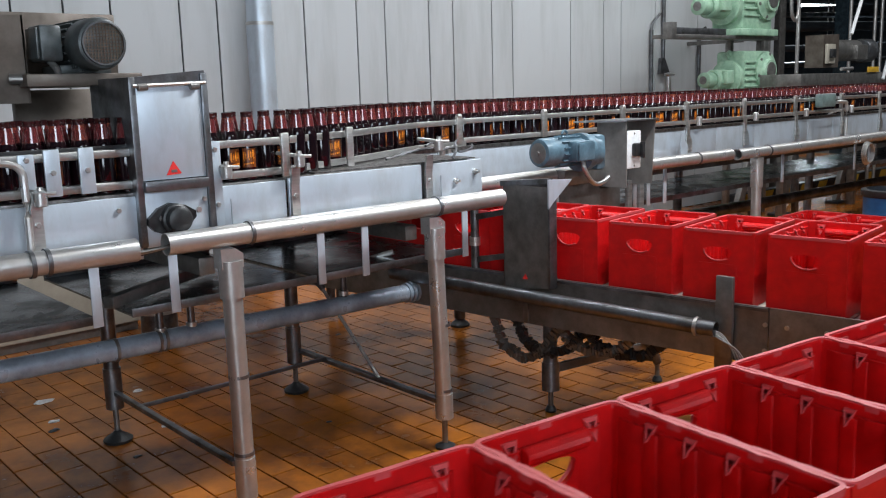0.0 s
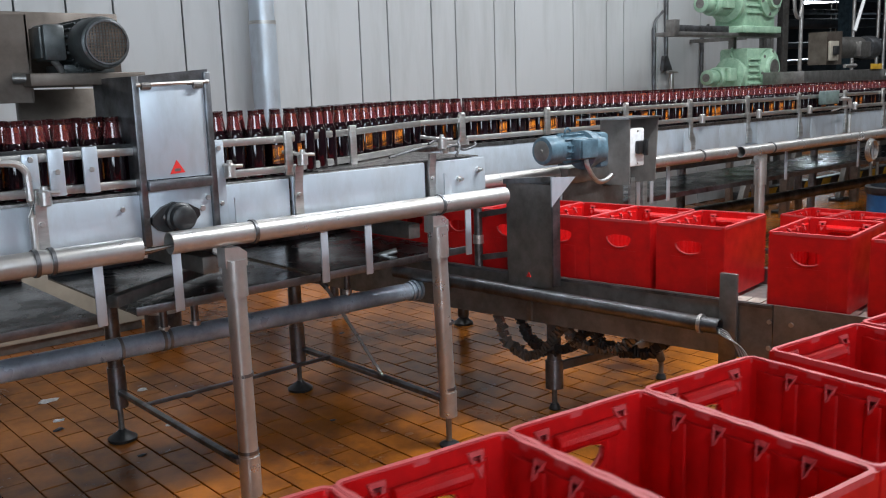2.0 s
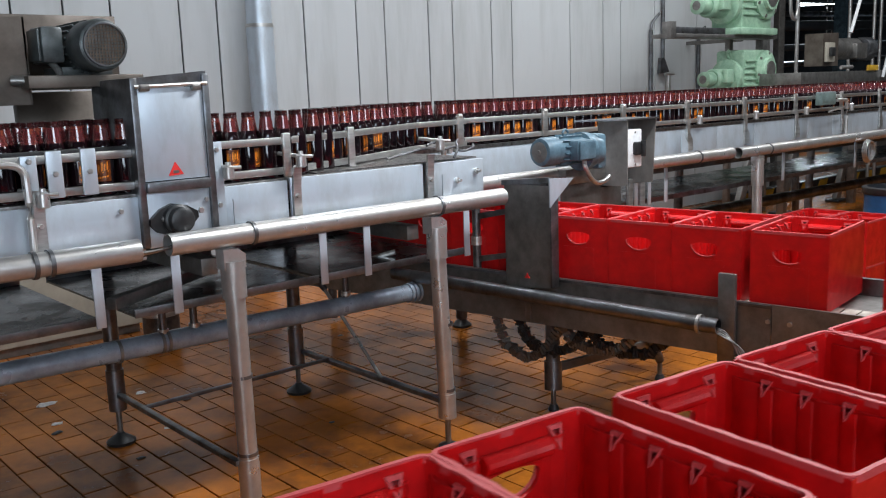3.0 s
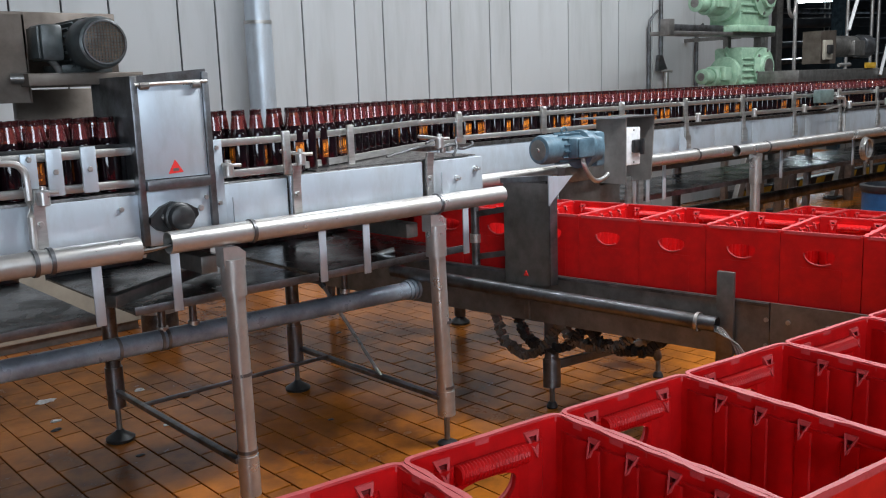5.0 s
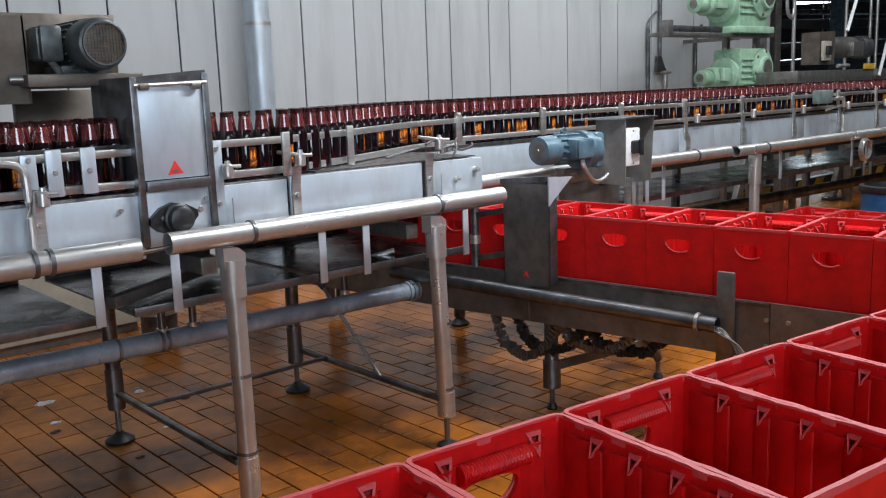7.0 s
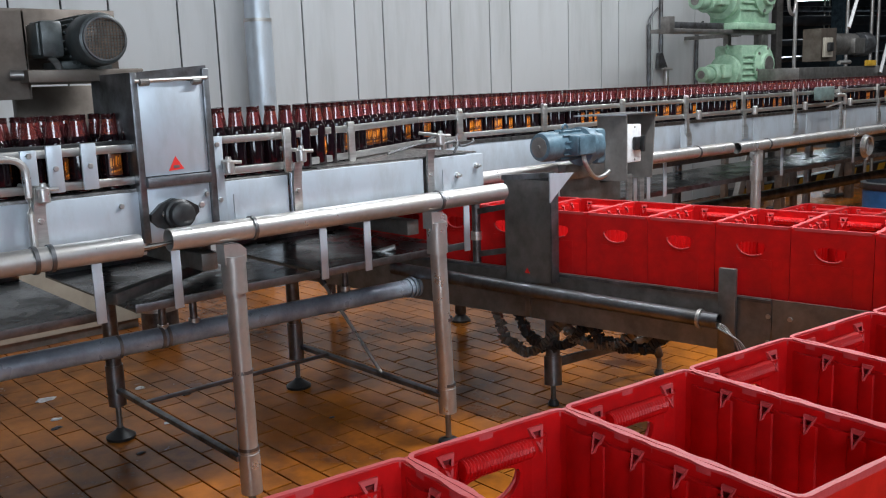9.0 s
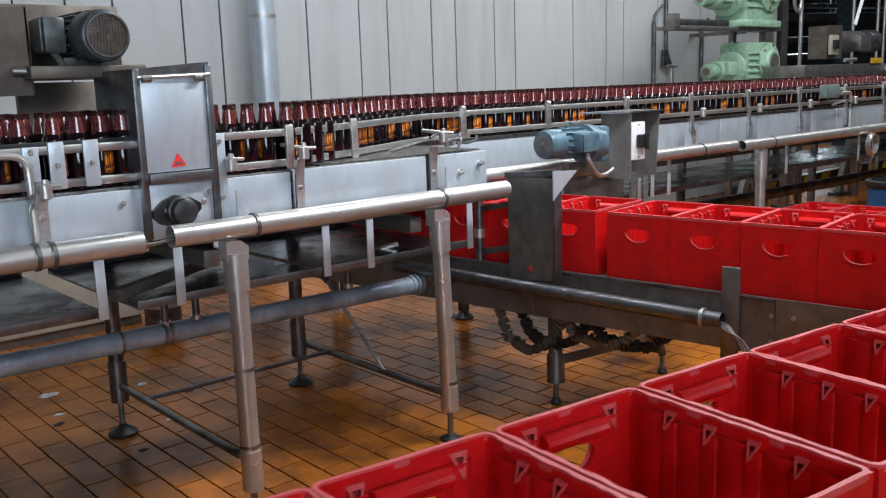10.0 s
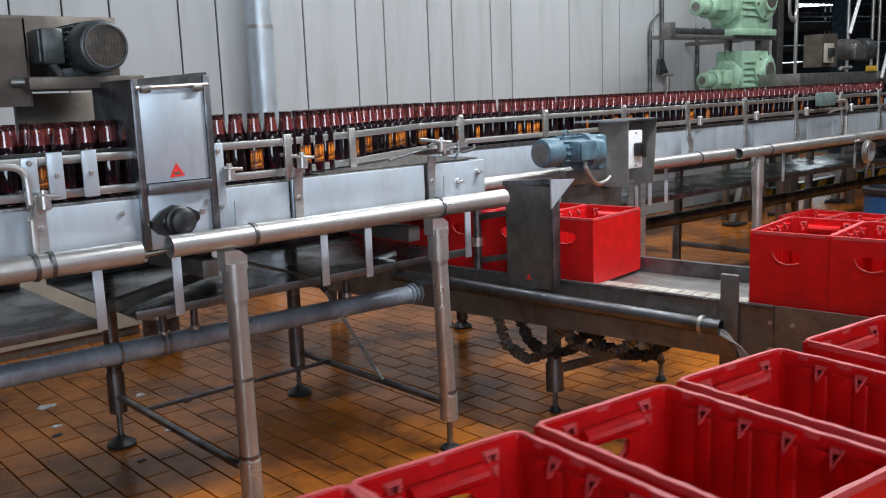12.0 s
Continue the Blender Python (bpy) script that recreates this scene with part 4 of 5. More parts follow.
for i, (x, z0) in enumerate(((8.52, 1.3), (9.85, 1.25), (10.55, 1.3), (10.75, 1.3))):
    up = thing("upright_pipe", (x, 2.2, 0), "thin pale upright pipe", "pipe", "upright pipes of the hall")
    part("tube", rod((x, 2.2, 0), (x, 2.2, 3.6), 0.022, 12), PIPE, up)
    if i == 0:
        part("bend", sweep([(x, 2.2, 2.25), (x - 0.05, 2.2, 2.12), (x - 0.16, 2.2, 2.2), (x - 0.18, 2.2, 2.5)], 0.02, 8), PIPE, up)
ml = thing("fluorescent_lamp", (16.9, 6.0, 2.94), "bright fluorescent lamp hanging in the dim hall", "lamp")
part("tube", rod((15.9, 6.0, 2.90), (18.0, 6.0, 3.02), 0.05, 14), TUBE, ml, "glowing white tube")
part("housing", box(15.9, 18.0, 5.93, 6.07, 3.08, 3.14), WHITE, ml)
far_light = bpy.data.lights.new("far_tube_light", "AREA")
far_light.shape, far_light.size, far_light.size_y, far_light.energy, far_light.color = "RECTANGLE", 2.1, 0.2, 150, (0.80, 0.92, 1.0)
new("far_tube_light", far_light).matrix_basis = pose(16.9, 6.0, 2.82, 0, 0, 0)
for x in (16.2, 17.7):
    part("suspension", rod((x, 6.0, 3.0), (x, 6.0, 5.2), 0.006, 6), DARK, ml)

fm = thing("far_drive", (8.0, 1.4, 0.0), "brown grimy drive unit with switch box and motor", "drive unit")
part("frame", box(6.9, 10.2, 1.30, 1.75, 1.36, 1.50, 0.004), DARK, fm)
part("hood", prism([(7.50, 1.56), (7.84, 1.56), (7.84, 1.905), (7.50, 1.895)], 1.38, 1.58), BROWN, fm, "brown stained sheet hood")
part("switch_plate", box(7.52, 7.70, 1.345, 1.375, 1.60, 1.80, 0.006), BEIGE, fm)
part("switch_knob", box(7.56, 7.66, 1.315, 1.345, 1.66, 1.75, 0.006), BLACK, fm)
part("motor", rod((7.86, 1.5, 1.74), (8.45, 1.5, 1.745), 0.115, 24), DARK, fm)
part("terminal_box", box(8.20, 8.45, 1.34, 1.42, 1.64, 1.80, 0.008), DARK, fm)
part("fan_cowl", lathe([(0.12, 0), (0.13, 0.03), (0.13, 0.2), (0.11, 0.22)], (8.6, 1.5, 1.745), (1, 0, 0), 28), DULL, fm)
part("pin", rod((7.75, 1.3, 1.54), (8.0, 1.3, 1.545), 0.02, 10), PIPE, fm)
part("hazard_plate", box(8.35, 8.62, 1.285, 1.298, 1.50, 1.56, 0.002), YELLOW, fm, "yellow hazard plate")
for x in (7.0, 8.6, 10.0):
    part("leg", box(x - 0.04, x + 0.04, 1.48, 1.56, 0, 1.37, 0.003), DARK, fm)
for x0, z0, x1, z1 in ((8.72, 1.42, 9.0, 2.0), (7.9, 1.9, 8.15, 2.35)):
    part("stay_rod", rod((x0, 1.28, z0), (x1, 1.28, z1), 0.018, 10), WHITE, fm, "pale slanted stay rod")

# hazard-striped skid and stands under the far conveyor
hz = thing("hazard_beam", (9.5, 2.4, 0.0), "low beam with yellow and black hazard stripes", "beam")
part("beam", box(7.6, 13.0, 2.40, 2.52, 0.0, 0.14, 0.004), BLACK, hz)
for i in range(11):
    x = 7.7 + i * 0.46
    part("stripe", prism([(x, 0.01), (x + 0.22, 0.01), (x + 0.30, 0.13), (x + 0.08, 0.13)], 2.394, 2.398), YELLOW, hz, "yellow hazard stripe")
for x in (6.4, 7.3, 8.6):
    sd = thing("floor_stand", (x, 1.7, 0), "dark slanted steel floor stand", "stand", "stands under the far conveyor")
    part("strut", box(-0.05, 0.05, -0.03, 0.03, 0.0, 0.85, 0.004, m=pose(x, 1.7, 0.02, 0, 22, 0)), DARK, sd)
    part("strut", box(-0.03, 0.03, -0.03, 0.03, 0.0, 0.70, 0.004, m=pose(x + 0.35, 1.7, 0.0, 0, -4, 0)), DULL, sd)
    part("foot", box(x - 0.10, x + 0.12, 1.62, 1.78, 0.0, 0.03, 0.004), BLACK, sd)
hs = thing("hose_coil", (5.3, -0.09, 0.87), "small coil of pale hose hanging below the pipe", "hose")
for i in range(3):
    n = 14
    part("loop", sweep([(5.27 + (0.085 - 0.006 * i) * math.cos(2 * math.pi * j / n), -0.10 - 0.012 * i, 0.875 + (0.085 - 0.006 * i) * math.sin(2 * math.pi * j / n)) for j in range(n + 1)], 0.007, 6), STEEL, hs)

# blue drum and spare crates on the floor beyond the bend
bd_ = thing("blue_drum", (4.55, -0.62, 0), "blue plastic drum with dark rim standing on the floor", "drum")
part("body", lathe([(0.17, 0.0), (0.19, 0.02), (0.195, 0.30), (0.20, 0.32), (0.195, 0.34), (0.195, 0.62), (0.20, 0.66)], (4.55, -0.62, 0), (0, 0, 1), 28), BLUE, bd_)
part("rim", lathe([(0.205, 0), (0.212, 0.01), (0.212, 0.045), (0.18, 0.05), (0.178, 0.0)], (4.55, -0.62, 0.65), (0, 0, 1), 28), BLACK, bd_, "dark drum rim")

# cabinets and tank behind the near conveyor
cb = thing("low_cabinet", (0.0, 2.3, 0.0), "beige low cabinet against the wall", "cabinet")
part("body", box(-2.6, 0.45, 2.3, 2.86, 0.06, 0.62, 0.01), BEIGE, cb)
part("plinth", box(-2.55, 0.40, 2.34, 2.86, 0.0, 0.06), DARK, cb)
for x in (-1.6, -0.6):
    part("door_gap", box(x, x + 0.008, 2.296, 2.30, 0.08, 0.60), DARK, cb)
sc = thing("floor_drain_tank", (0.62, 2.2, 0.0), "short steel tank with round rim on the floor", "tank")
part("body", rod((0.40, 2.0, 0.17), (0.40, 2.0, 0.0), 0.11, 24), DULL, sc)
part("rim", pipe((0.40, 2.0, 0.17), (0.40, 2.0, 0.20), 0.125, 0.02, 24), STEEL, sc)

# litter on the wet floor
rl = random.Random(9)
for x, y, r, mt, lab in ((-0.53, 1.30, 0.045, PAPER, "crumpled wet paper scrap on the tiles"), (-0.58, 0.98, 0.025, PAPER, "small wet paper scrap on the tiles"), (-0.22, 0.55, 0.03, PAPER, "small wet paper scrap on the tiles"), (-0.12, 1.12, 0.028, PAPER, "small wet paper scrap on the tiles"), (-0.62, 0.86, 0.028, BLACK, "dark blob of dirt on the tiles"), (-0.47, 0.30, 0.018, BLACK, "dark blob of dirt on the tiles"), (0.0, 0.85, 0.02, BLACK, "dark blob of dirt on the tiles"), (0.32, 0.06, 0.014, BLACK, "dark blob of dirt on the tiles"), (1.2, 1.25, 0.02, BLACK, "dark blob of dirt on the tiles")):
    bm = bmesh.new()
    bmesh.ops.create_icosphere(bm, subdivisions=2, radius=r)
    for v in bm.verts:
        k = 0.7 + 0.6 * noise.noise(v.co * 55 + Vector((x * 9, y * 9, 0)))
        v.co = Vector((v.co.x * k * 1.3, v.co.y * k * 0.8, max(v.co.z * 0.45 * k, -0.001) + 0.001))
    ob = part("paper_scrap" if mt is PAPER else "dirt_blob", bm, mt)
    ob.location = (x, y, 0)
    tagged(ob, lab, "litter", "litter on the floor")


# ---- crates ----
def pocket(root, put, k):
    """An open three-cornered pocket with pale worn edges; put(along, z, depth) gives places on its wall."""
    outer = [(-0.017 * k, 0.270, 0.004), (0.017 * k, 0.270, 0.004), (0.0, 0.270 - 0.044 * k, 0.0185)]
    mid = (0.0, 0.2585 - 0.002 * k, 0.0085)
    inner = [tuple(m_ + (o_ - m_) * 0.52 for o_, m_ in zip(p_, mid)) for p_ in outer]
    deep = [(a, z - 0.004, max(o - 0.008, 0.0012)) for a, z, o in inner]
    back = [(a, z, 0.0) for a, z, o in outer]
    bm = bmesh.new()
    rings = [[bm.verts.new(put(*p_)) for p_ in ring] for ring in (back, outer, inner)]
    for a, b in zip(rings, rings[1:]):
        for i in range(3):
            bm.faces.new((a[i], a[(i + 1) % 3], b[(i + 1) % 3], b[i]))
    bmesh.ops.recalc_face_normals(bm, faces=bm.faces)
    part("pocket_edge", bm, REDRIM, root, "pale worn triangular pocket edge", smooth=False)
    # recess shade comes from the darker red of these faces
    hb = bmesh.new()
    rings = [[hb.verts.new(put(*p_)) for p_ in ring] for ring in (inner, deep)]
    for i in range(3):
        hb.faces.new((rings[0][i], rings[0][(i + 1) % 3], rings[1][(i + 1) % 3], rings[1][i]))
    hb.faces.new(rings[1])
    part("pocket_hole", hb, SHADERED, root, "inside of the pocket, its shade painted dark", smooth=False)


def crate_mesh_parts(L=0.284, D=0.41, H=CRATE_H):
    """A red bottle crate, standing on its origin; it travels along its local x."""
    root = thing("bottle_crate", (0, 0, 0), "empty red plastic bottle crate with handle slots and scuffed rim", "crate", "red crates on the crate conveyor")
    t = 0.008
    x, y = L / 2, D / 2
    # end walls with the handle slots face sideways
    for sgn in (-1, 1):
        yo, yi = sgn * y, sgn * (y - t)
        bm = bmesh.new()
        n = 14
        hole = [(0.054 * math.copysign(abs(math.cos(a)) ** 0.7, math.cos(a)), 0.205 + (0.014 if math.sin(a) > 0 else 0.038) * math.sin(a)) for a in (2 * math.pi * i / n for i in range(n))]
        rim = []
        for hx, hz in hole:
            a = math.atan2(hz - 0.205, hx)
            cx, cz = math.cos(a), math.sin(a)
            q = min((x / abs(cx)) if abs(cx) > 1e-6 else 9, ((H - 0.205) / cz) if cz > 1e-6 else ((0.205 / -cz) if cz < -1e-6 else 9))
            rim.append((cx * q, 0.205 + cz * q))
        for cxx, czz in ((x, H), (-x, H), (-x, 0), (x, 0)):
            i = min(range(n), key=lambda j: (rim[j][0] - cxx) ** 2 + (rim[j][1] - czz) ** 2)
            rim[i] = (cxx, czz)
        vo = [[bm.verts.new((px, yy, pz)) for px, pz in ring] for ring, yy in ((hole, yo), (rim, yo), (rim, yi), (hole, yi))]
        for a, b in zip(vo, vo[1:] + vo[:1]):
            for i in range(n):
                bm.faces.new((a[i], a[(i + 1) % n], b[(i + 1) % n], b[i]))
        bmesh.ops.recalc_face_normals(bm, faces=bm.faces)
        part("end_wall", bm, RED, root)
        # rolled grip bar with fine rings, and raised lower lip of the slot
        turned = [(0.0135 if i % 2 else 0.0158, i * 0.003) for i in range(42)]
        gb = lathe(turned, (-0.062, yi - sgn * 0.010, 0.243), (1, 0, 0), 12)
        part("grip_bar", gb, RED, root, smooth=False)
        lip = bmesh.new()
        arc = [(0.056 * math.cos(a), yo + sgn * 0.003, 0.207 + 0.040 * math.sin(a)) for a in (math.pi + 0.72 * math.pi * i / 12 for i in range(13))]
        sweep(arc, 0.0030, 6, bm=lip)
        # highlight along the curved lip is put into its pale colour
        part("handle_lip", lip, REDRIM, root, "handle slot lip with its highlight painted pale")
        band = box(-0.075, 0.075, min(yo, yo + sgn * 0.0015), max(yo, yo + sgn * 0.0015), 0.012, 0.155)
        part("label_field", band, RED, root)
    for sgn in (-1, 1):
        xo, xi = sgn * x, sgn * (x - t)
        for q in (-1, 1):
            # solid black box in place of the shade in a small hole
            part("peg_hole_shade", box(min(xi, xi - sgn * 0.002), max(xi, xi - sgn * 0.002), q * (y - 0.034) - 0.006, q * (y - 0.034) + 0.006, 0.238, 0.252), BLACK, root)
        part("side_wall", box(min(xo, xi), max(xo, xi), -y + t, y - t, 0, H, 0.0), RED, root)
        step = (D - 0.11) / 4
        for i in range(5):
            yy = -y + 0.055 + i * step
            flute = [(xi - sgn * 0.009 * math.cos(math.pi * q / 8) ** 1.0 if abs(q) < 4 else xi, yy + step * 0.47 * q / 4) for q in range(-4, 5)]
            part("wall_rib", prism(flute, 0.01, 0.262, axis="z"), RED, root)
        for i in range(4):
            yy = -y + 0.055 + (i + 0.5) * step
            part("pilaster", prism([(xi, yy - 0.019), (xi - sgn * 0.007, yy - 0.012), (xi - sgn * 0.009, yy), (xi - sgn * 0.007, yy + 0.012), (xi, yy + 0.019)], 0.01, 0.256, axis="z"), RED, root)
            pocket(root, lambda a, z, o: (xi - sgn * o, yy + a, z), 0.60)
    for sgn in (-1, 1):
        yi = sgn * (y - t)
        for xx in (-0.082, 0.082):
            part("pilaster", prism([(xx - 0.024, yi), (xx - 0.014, yi - sgn * 0.010), (xx, yi - sgn * 0.012), (xx + 0.014, yi - sgn * 0.010), (xx + 0.024, yi)], 0.01, 0.255, axis="z"), RED, root)
            pocket(root, lambda a, z, o: (xx + a, yi - sgn * o, z), 0.84)
    rim = bmesh.new()
    r = 0.016
    line = []
    for (cx, cy, a0_), (ex, ey) in zip(((x - r, y - r, 0), (-x + r, y - r, 90), (-x + r, -y + r, 180), (x - r, -y + r, 270)), ((-1, 0), (0, -1), (1, 0), (0, 1))):
        for j in range(4):
            a = radians(a0_ + 30 * j)
            line.append((cx, cy, math.cos(a), math.sin(a), r))
        run, count = (2 * (x - r), 6) if ex else (2 * (y - r), 24)
        for j in range(1, count):
            line.append((cx + ex * run * j / count, cy + ey * run * j / count, math.cos(radians(a0_ + 90)), math.sin(radians(a0_ + 90)), r))
    rings = [[], [], [], []]
    for px, py, nx, ny, rr_ in line:
        sway = 0.0016 * math.cos(4 * 2 * math.pi * py / (D - 0.11)) if abs(nx) > 0.9 else 0.0
        rise = 0.0013 * noise.noise(Vector((px * 30, py * 30, 2)))
        wide = 0.0078 + 0.0022 * noise.noise(Vector((px * 45, py * 45, 7))) + sway
        for ring, off, z in zip(rings, (0.0012, 0.0014, 0.001 - wide, 0.001 - wide), (-0.011, rise, rise, -0.011)):
            ring.append(rim.verts.new((px + nx * (rr_ + off), py + ny * (rr_ + off), H + 0.0035 + z)))
    n = len(line)
    for a, b in zip(rings, rings[1:] + rings[:1]):
        for i in range(n):
            rim.faces.new((a[i], a[(i + 1) % n], b[(i + 1) % n], b[i]))
    bmesh.ops.recalc_face_normals(rim, faces=rim.faces)
    part("rim", rim, REDRIM, root, "scuffed pale red rim")
    fl = bmesh.new()
    for i in range(6):
        yy = -y + 0.02 + i * (D - 0.04) / 5
        box(-x + t, x - t, yy - 0.01, yy + 0.01, 0.004, 0.016, bm=fl)
    for i in range(5):
        xx = -x + 0.02 + i * (L - 0.04) / 4
        box(xx - 0.01, xx + 0.01, -y + t, y - t, 0.006, 0.014, bm=fl)
    part("base_grid", fl, RED, root, smooth=False)
    return root


CRATES = []   # thing, place at rest on the line, moves from there
AHEAD = ((0, -1.288), (0.5, -1.085), (1, -0.890), (1.5, -0.687), (2, -0.478), (2.5, -0.274), (3, -0.050), (3.2, 0), (9.4, 0), (9.55, 0.02), (10, 0.142), (10.5, 0.330), (11, 0.560), (11.5, 0.765), (12, 0.985))
SECOND = ((0, -1.300), (0.5, -1.105), (1, -0.915), (1.5, -0.712), (2, -0.530), (2.5, -0.336), (3, -0.120), (3.2, -0.04), (3.4, 0), (9.4, 0), (9.55, 0.018), (10, 0.137), (10.5, 0.317), (11, 0.550), (11.5, 0.750), (12, 0.972))
BEND = ((0, -1.359), (0.5, -1.196), (1, -1.032), (1.5, -0.878), (2, -0.724), (2.5, -0.532), (3, -0.318), (3.5, -0.093), (3.9, 0), (9.5, 0), (9.7, 0.019), (10, 0.097), (10.5, 0.238), (11, 0.405), (11.5, 0.565), (12, 0.720))
THIRD = ((0, -1.310), (0.5, -1.120), (1, -0.930), (1.5, -0.730), (2, -0.545), (2.5, -0.358), (3, -0.138), (3.2, -0.055), (3.4, 0), (9.4, 0), (9.55, 0.016), (10, 0.126), (10.5, 0.298), (11, 0.522), (11.5, 0.726), (12, 0.950))
LEADER = ((0, -1.365), (0.5, -1.304), (1, -1.196), (1.5, -1.022), (2, -0.827), (2.5, -0.626), (3, -0.434), (3.6, -0.224), (4.4, -0.084), (5, -0.030), (5.4, 0), (9.5, 0), (9.7, 0.018), (10, 0.092), (10.5, 0.230), (11, 0.398), (11.5, 0.550), (12, 0.702))
FOLLOW = ((0, -1.368), (0.5, -1.308), (1, -1.200), (1.5, -1.027), (2, -0.852), (2.5, -0.654), (3, -0.467), (3.6, -0.252), (4.4, -0.093), (5, -0.031), (5.4, 0), (9.5, 0), (9.7, 0.014), (10, 0.084), (10.5, 0.224), (11, 0.392), (11.5, 0.546), (12, 0.700))
HELD = tuple((t, min(v, 0.028)) for t, v in FOLLOW)


def between(early, late, f):
    """Moves of a crate in the bend, a share f of the way from the rear line's moves to the fore line's."""
    times = sorted({t for t, v in early + late})
    return tuple((t, float((1 - f) * np.interp(t, *zip(*early)) + f * np.interp(t, *zip(*late)))) for t in times)


def place_crates():
    """Rear line crates from the guard to the bend, then those in the bend and on the fore line."""
    s_fore = ARC + (Vector((-0.684, -2.34)) - t2).dot(w) + 0.016
    s_rear = (Vector((1.155, -1.042)) - t1).dot(u) + 0.143
    rest = [(s_fore + 0.288 * i, AHEAD if i else SECOND) for i in range(8)]
    back = [(s_rear + 0.286 * i, LEADER if i == 3 else FOLLOW if i > -2 else HELD) for i in range(-9, 4)]
    s0, s1 = back[-1][0], rest[0][0]
    close = [s1 - 0.286 * i for i in range(1, 5)]
    n = int((close[-1] - s0) / 0.292)
    wide = [s0 + (close[-1] - s0) * i / n for i in range(1, n)]
    mid = [(s, between(BEND, THIRD, min(1.0, 1.12 * (s - s0) / (s1 - 0.286 - s0)))) for s in wide + close[::-1]]
    first = crate_mesh_parts()
    for j, (s, moves) in enumerate(back + mid + rest):
        CRATES.append((first if j == 0 else copy_thing(first, pose(0, 0, 0)), s, moves))


place_crates()


def spare_crates():
    """Two low stacks of the same crates on the floor beyond the bend."""
    src = CRATES[0][0]
    for y in (-0.36, -0.66):
        for z in (0.0, 0.283):
            c = copy_thing(src, pose(3.92, y, z, 0, 0, 90))
            tagged(c, "red plastic bottle crate stacked on the floor", "crate", "spare red crates on the floor")


spare_crates()


# ---- bottles ----
def bottle_thing():
    """A brown beer bottle standing on its origin."""
    b = thing("beer_bottle", (0, 0, 0), "brown glass beer bottle with orange printed label", "bottle", "bottles on the conveyor")
    part("body", lathe([(0.027, 0.0), (0.0325, 0.004), (0.0335, 0.02), (0.0335, 0.132), (0.0330, 0.146), (0.0308, 0.158), (0.0275, 0.167), (0.0252, 0.173)], seg=16), GLASS, b)
    part("neck", lathe([(0.0252, 0.173), (0.0243, 0.178), (0.0228, 0.190), (0.0206, 0.205), (0.0184, 0.218), (0.0176, 0.222)], seg=16), NECK, b, "brown see-through bottle neck")
    part("mouth", lathe([(0.0172, 0.220), (0.0198, 0.221), (0.0200, 0.226), (0.0180, 0.228), (0.0192, 0.230), (0.0192, 0.237), (0.0130, 0.238), (0.0125, 0.226)], seg=14), CAPM, b, "thick dark bottle mouth")
    # label patch with plain slanted print blocks on the curved side
    def curved(bm, a0_, a1_, z0, z1, r, lift):
        vs = []
        for ang, z in ((a0_, z0), (a1_, z0), (a1_ + 3, z1), (a0_ + 3, z1)):
            vs.append(bm.verts.new((r * math.sin(radians(ang)), -r * math.cos(radians(ang)), z + lift * (ang + 40) / 80)))
        bm.faces.new(vs)

    pa = bmesh.new()
    for i in range(6):
        curved(pa, -42 + 14 * i, -28 + 14 * i, 0.046, 0.112, 0.0337, 0.0)
    part("label_patch", pa, PATCH, b, "brown-orange label patch", smooth=False)
    pr = bmesh.new()
    for i, (wd, hh) in enumerate(((8, 0.026), (4, 0.022), (9, 0.027), (7, 0.021), (8, 0.025))):
        curved(pr, -36 + 14 * i, -36 + 14 * i + wd, 0.072, 0.072 + hh, 0.0342, 0.012)
        if i % 2 == 0:
            curved(pr, -36 + 14 * i + wd * 0.4, -36 + 14 * i + wd + 3, 0.066, 0.070, 0.0342, 0.012)
    for i in range(5):
        curved(pr, -34 + 13 * i, -26 + 13 * i, 0.052, 0.058, 0.0342, 0.008)
    part("label_print", pr, PRINT, b, "orange printed label shapes", smooth=False)
    return b


BOTTLE_V = 0.174


def lane(q, off):
    """Place on the bottle line, q metres measured against the flow from the near end."""
    x = -2.3 + q
    if x < -0.15:
        y = -0.35
    elif x > 1.0:
        y = 0.17
    else:
        f = (x + 0.15) / 1.15
        y = -0.35 + 0.52 * (f * f * (3 - 2 * f))
    return x, y + off


rng = random.Random(5)
BOTTLES = []
proto = bottle_thing()
firsts = []
q = 0.02
while q < 10.5:
    firsts.append((q, rng.uniform(-0.003, 0.003)))
    q += 0.0692 + (rng.uniform(0, 0.003) if rng.random() < 0.90 else rng.uniform(0.004, 0.035))
for q, dy in firsts:
    BOTTLES.append((q, dy, rng.uniform(0, 360)))
for q, dy in firsts:
    if q < 7.4:
        BOTTLES.append((q + 0.035, 0.061 + dy, rng.uniform(0, 360)))
for q, dy in firsts:
    if 0.02 < q < 5.5:
        BOTTLES.append((q + 0.006, 0.122 + dy, rng.uniform(0, 360)))
made = [proto]
for _ in BOTTLES[1:]:
    made.append(copy_thing(proto, pose(0, 0, 0)))


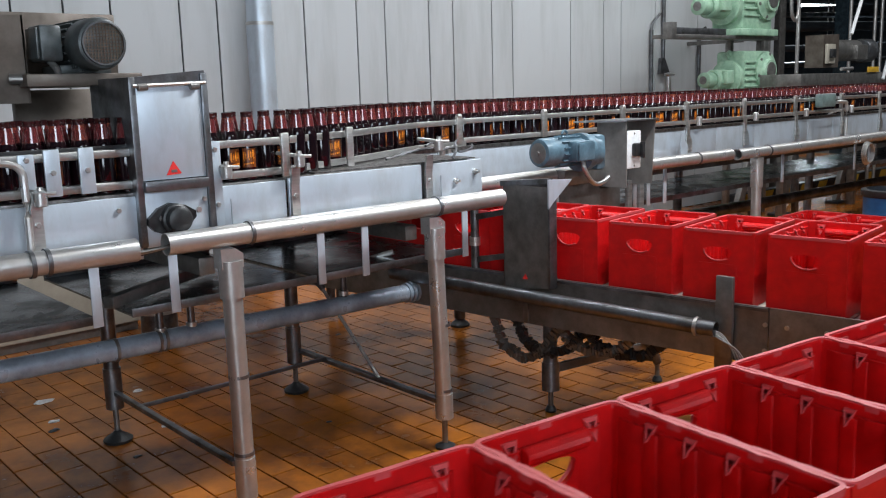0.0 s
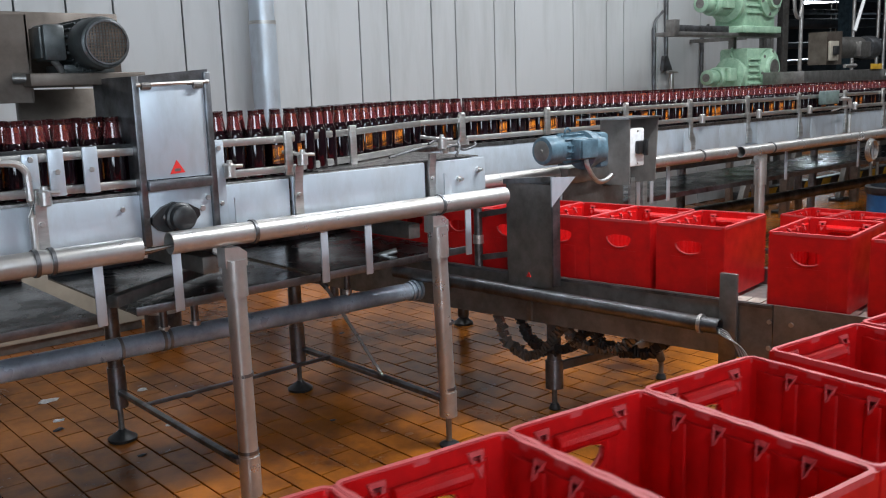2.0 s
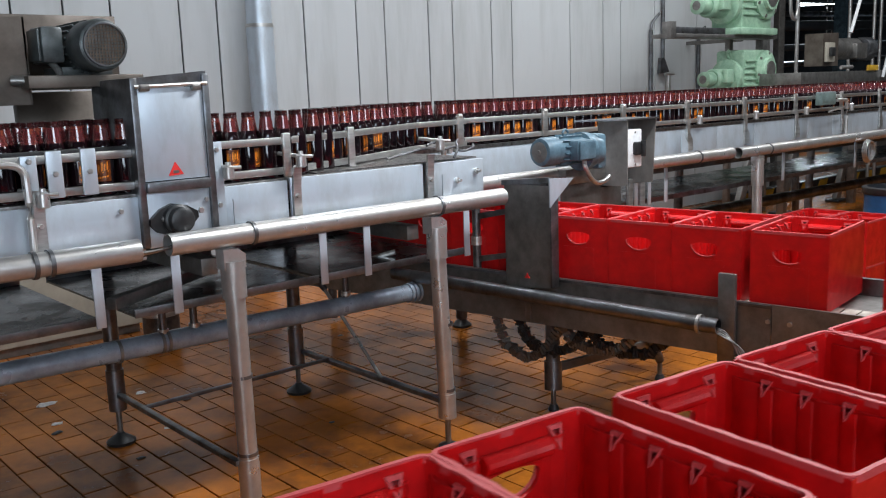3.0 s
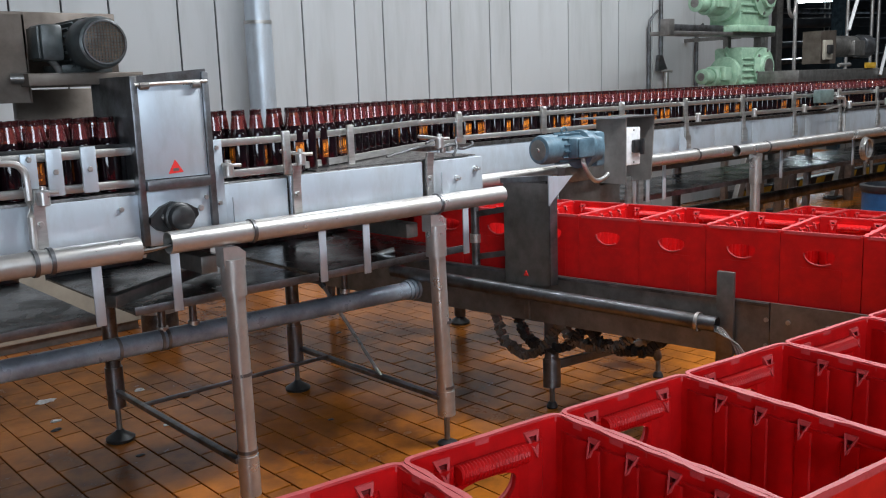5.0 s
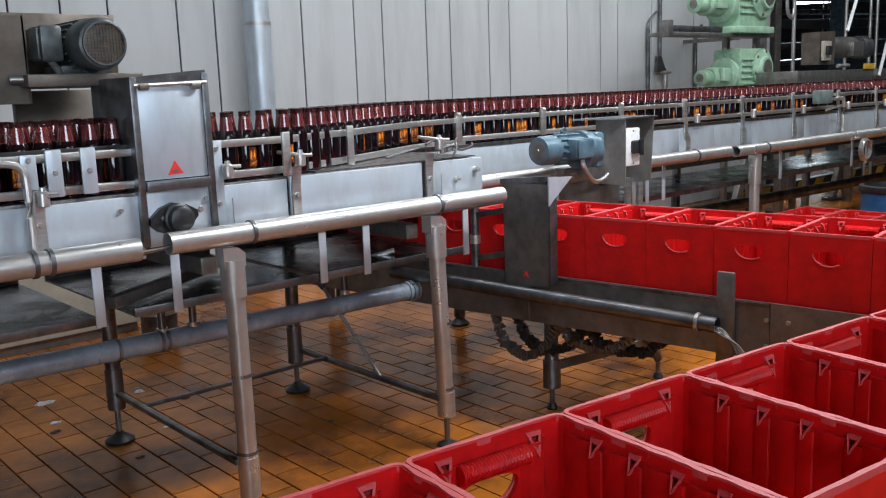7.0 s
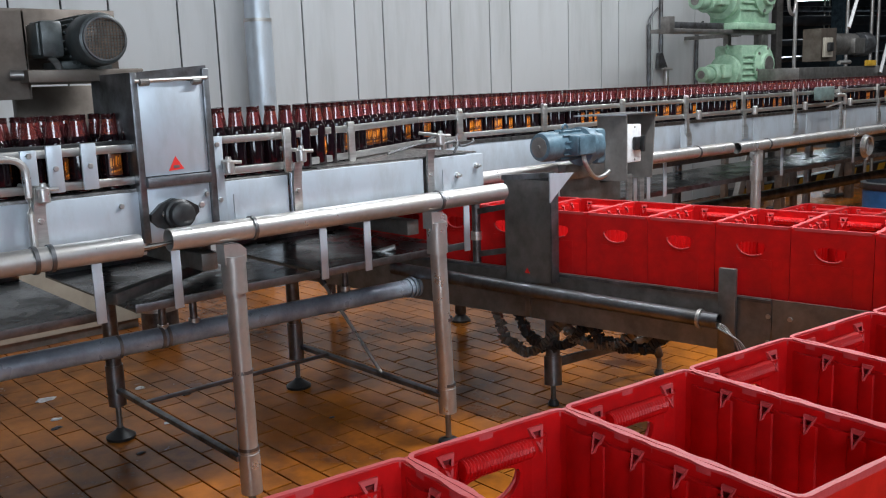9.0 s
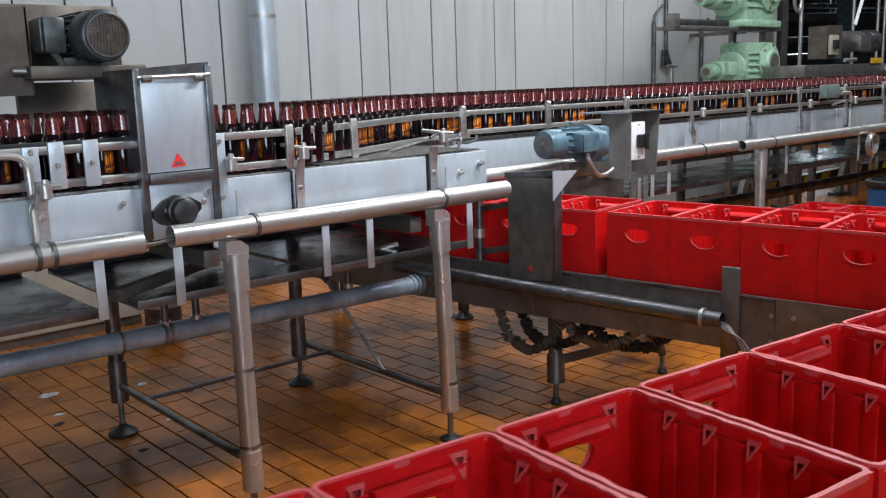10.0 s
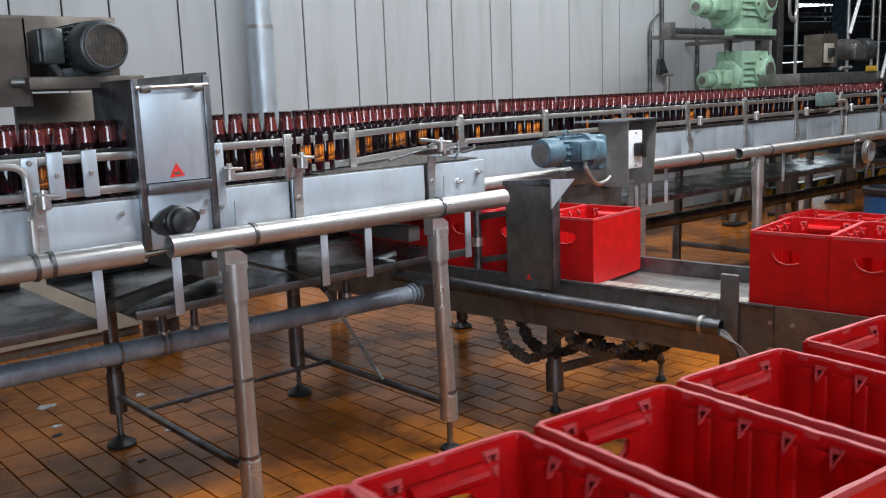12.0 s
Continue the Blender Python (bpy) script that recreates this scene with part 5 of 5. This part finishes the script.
# ---- motion ----
def motions():
    for ob, (q, off, rz) in zip(made, BOTTLES):
        rows = []
        x_end = -2.3 + q - BOTTLE_V * 12
        times = (0, 12) if (x_end > 1.05 or -2.3 + q < -0.2) else tuple(i * 0.75 for i in range(17))
        for t in times:
            x, y = lane(q - BOTTLE_V * t, off)
            rows.append((t, pose(x, y, BELT_Z, 0, 0, rz)))
        walk(ob, rows)
    for ob, rest, moves in CRATES:
        rows = []
        for t, dd in moves:
            x, y, z, h = along(rest + dd)
            rows.append((t, pose(x, y, z, 0, 0, h)))
        walk(ob, rows)


# ---- floor tiles ----
def floor_tiles():
    made_tiles = 0
    rr = random.Random(3)
    bm = box(-0.0570, 0.0570, -0.1257, 0.1257, -0.02, 0.0, 0.003)
    me = bpy.data.meshes.new("tile")
    bm.to_mesh(me)
    bm.free()
    me.materials.append(TILE)
    verts, faces = [], []
    for r in range(-52, 128):
        for k in range(-34, 52):
            x = 0.25 + 0.1205 * (r - 2)
            y = 0.259 * k + (-0.006 if r % 2 == 0 else 0.1235)
            if (y > 2.85 and x < 9.25) or y > 12.5 or y < -6.4 or x < -6 or x > 15.5:
                continue
            z = rr.uniform(-0.0015, 0.0)
            if -0.9 < x < 1.75 and -0.75 < y < 0.75 and made_tiles < 300:
                t = new("tile", me)
                t.location = (x, y, z)
                t.rotation_euler = (rr.uniform(-0.004, 0.004), rr.uniform(-0.006, 0.006), 0)
                t.parent = floor
                made_tiles += 1
            else:
                n = len(verts)
                for dx, dy, dz in ((-1, -1, -0.02), (1, -1, -0.02), (1, 1, -0.02), (-1, 1, -0.02), (-1, -1, 0), (1, -1, 0), (1, 1, 0), (-1, 1, 0)):
                    verts.append((x + dx * 0.0570, y + dy * 0.1257, z + dz))
                faces += [(n + 4, n + 5, n + 6, n + 7), (n, n + 1, n + 5, n + 4), (n + 1, n + 2, n + 6, n + 5), (n + 2, n + 3, n + 7, n + 6), (n + 3, n, n + 4, n + 7)]
    me2 = bpy.data.meshes.new("far_tiles")
    me2.from_pydata(verts, [], faces)
    me2.materials.append(TILE)
    ob = new("far_tiles", me2)
    ob.parent = floor
    tagged(ob, kind="stuff")


floor_tiles()
motions()
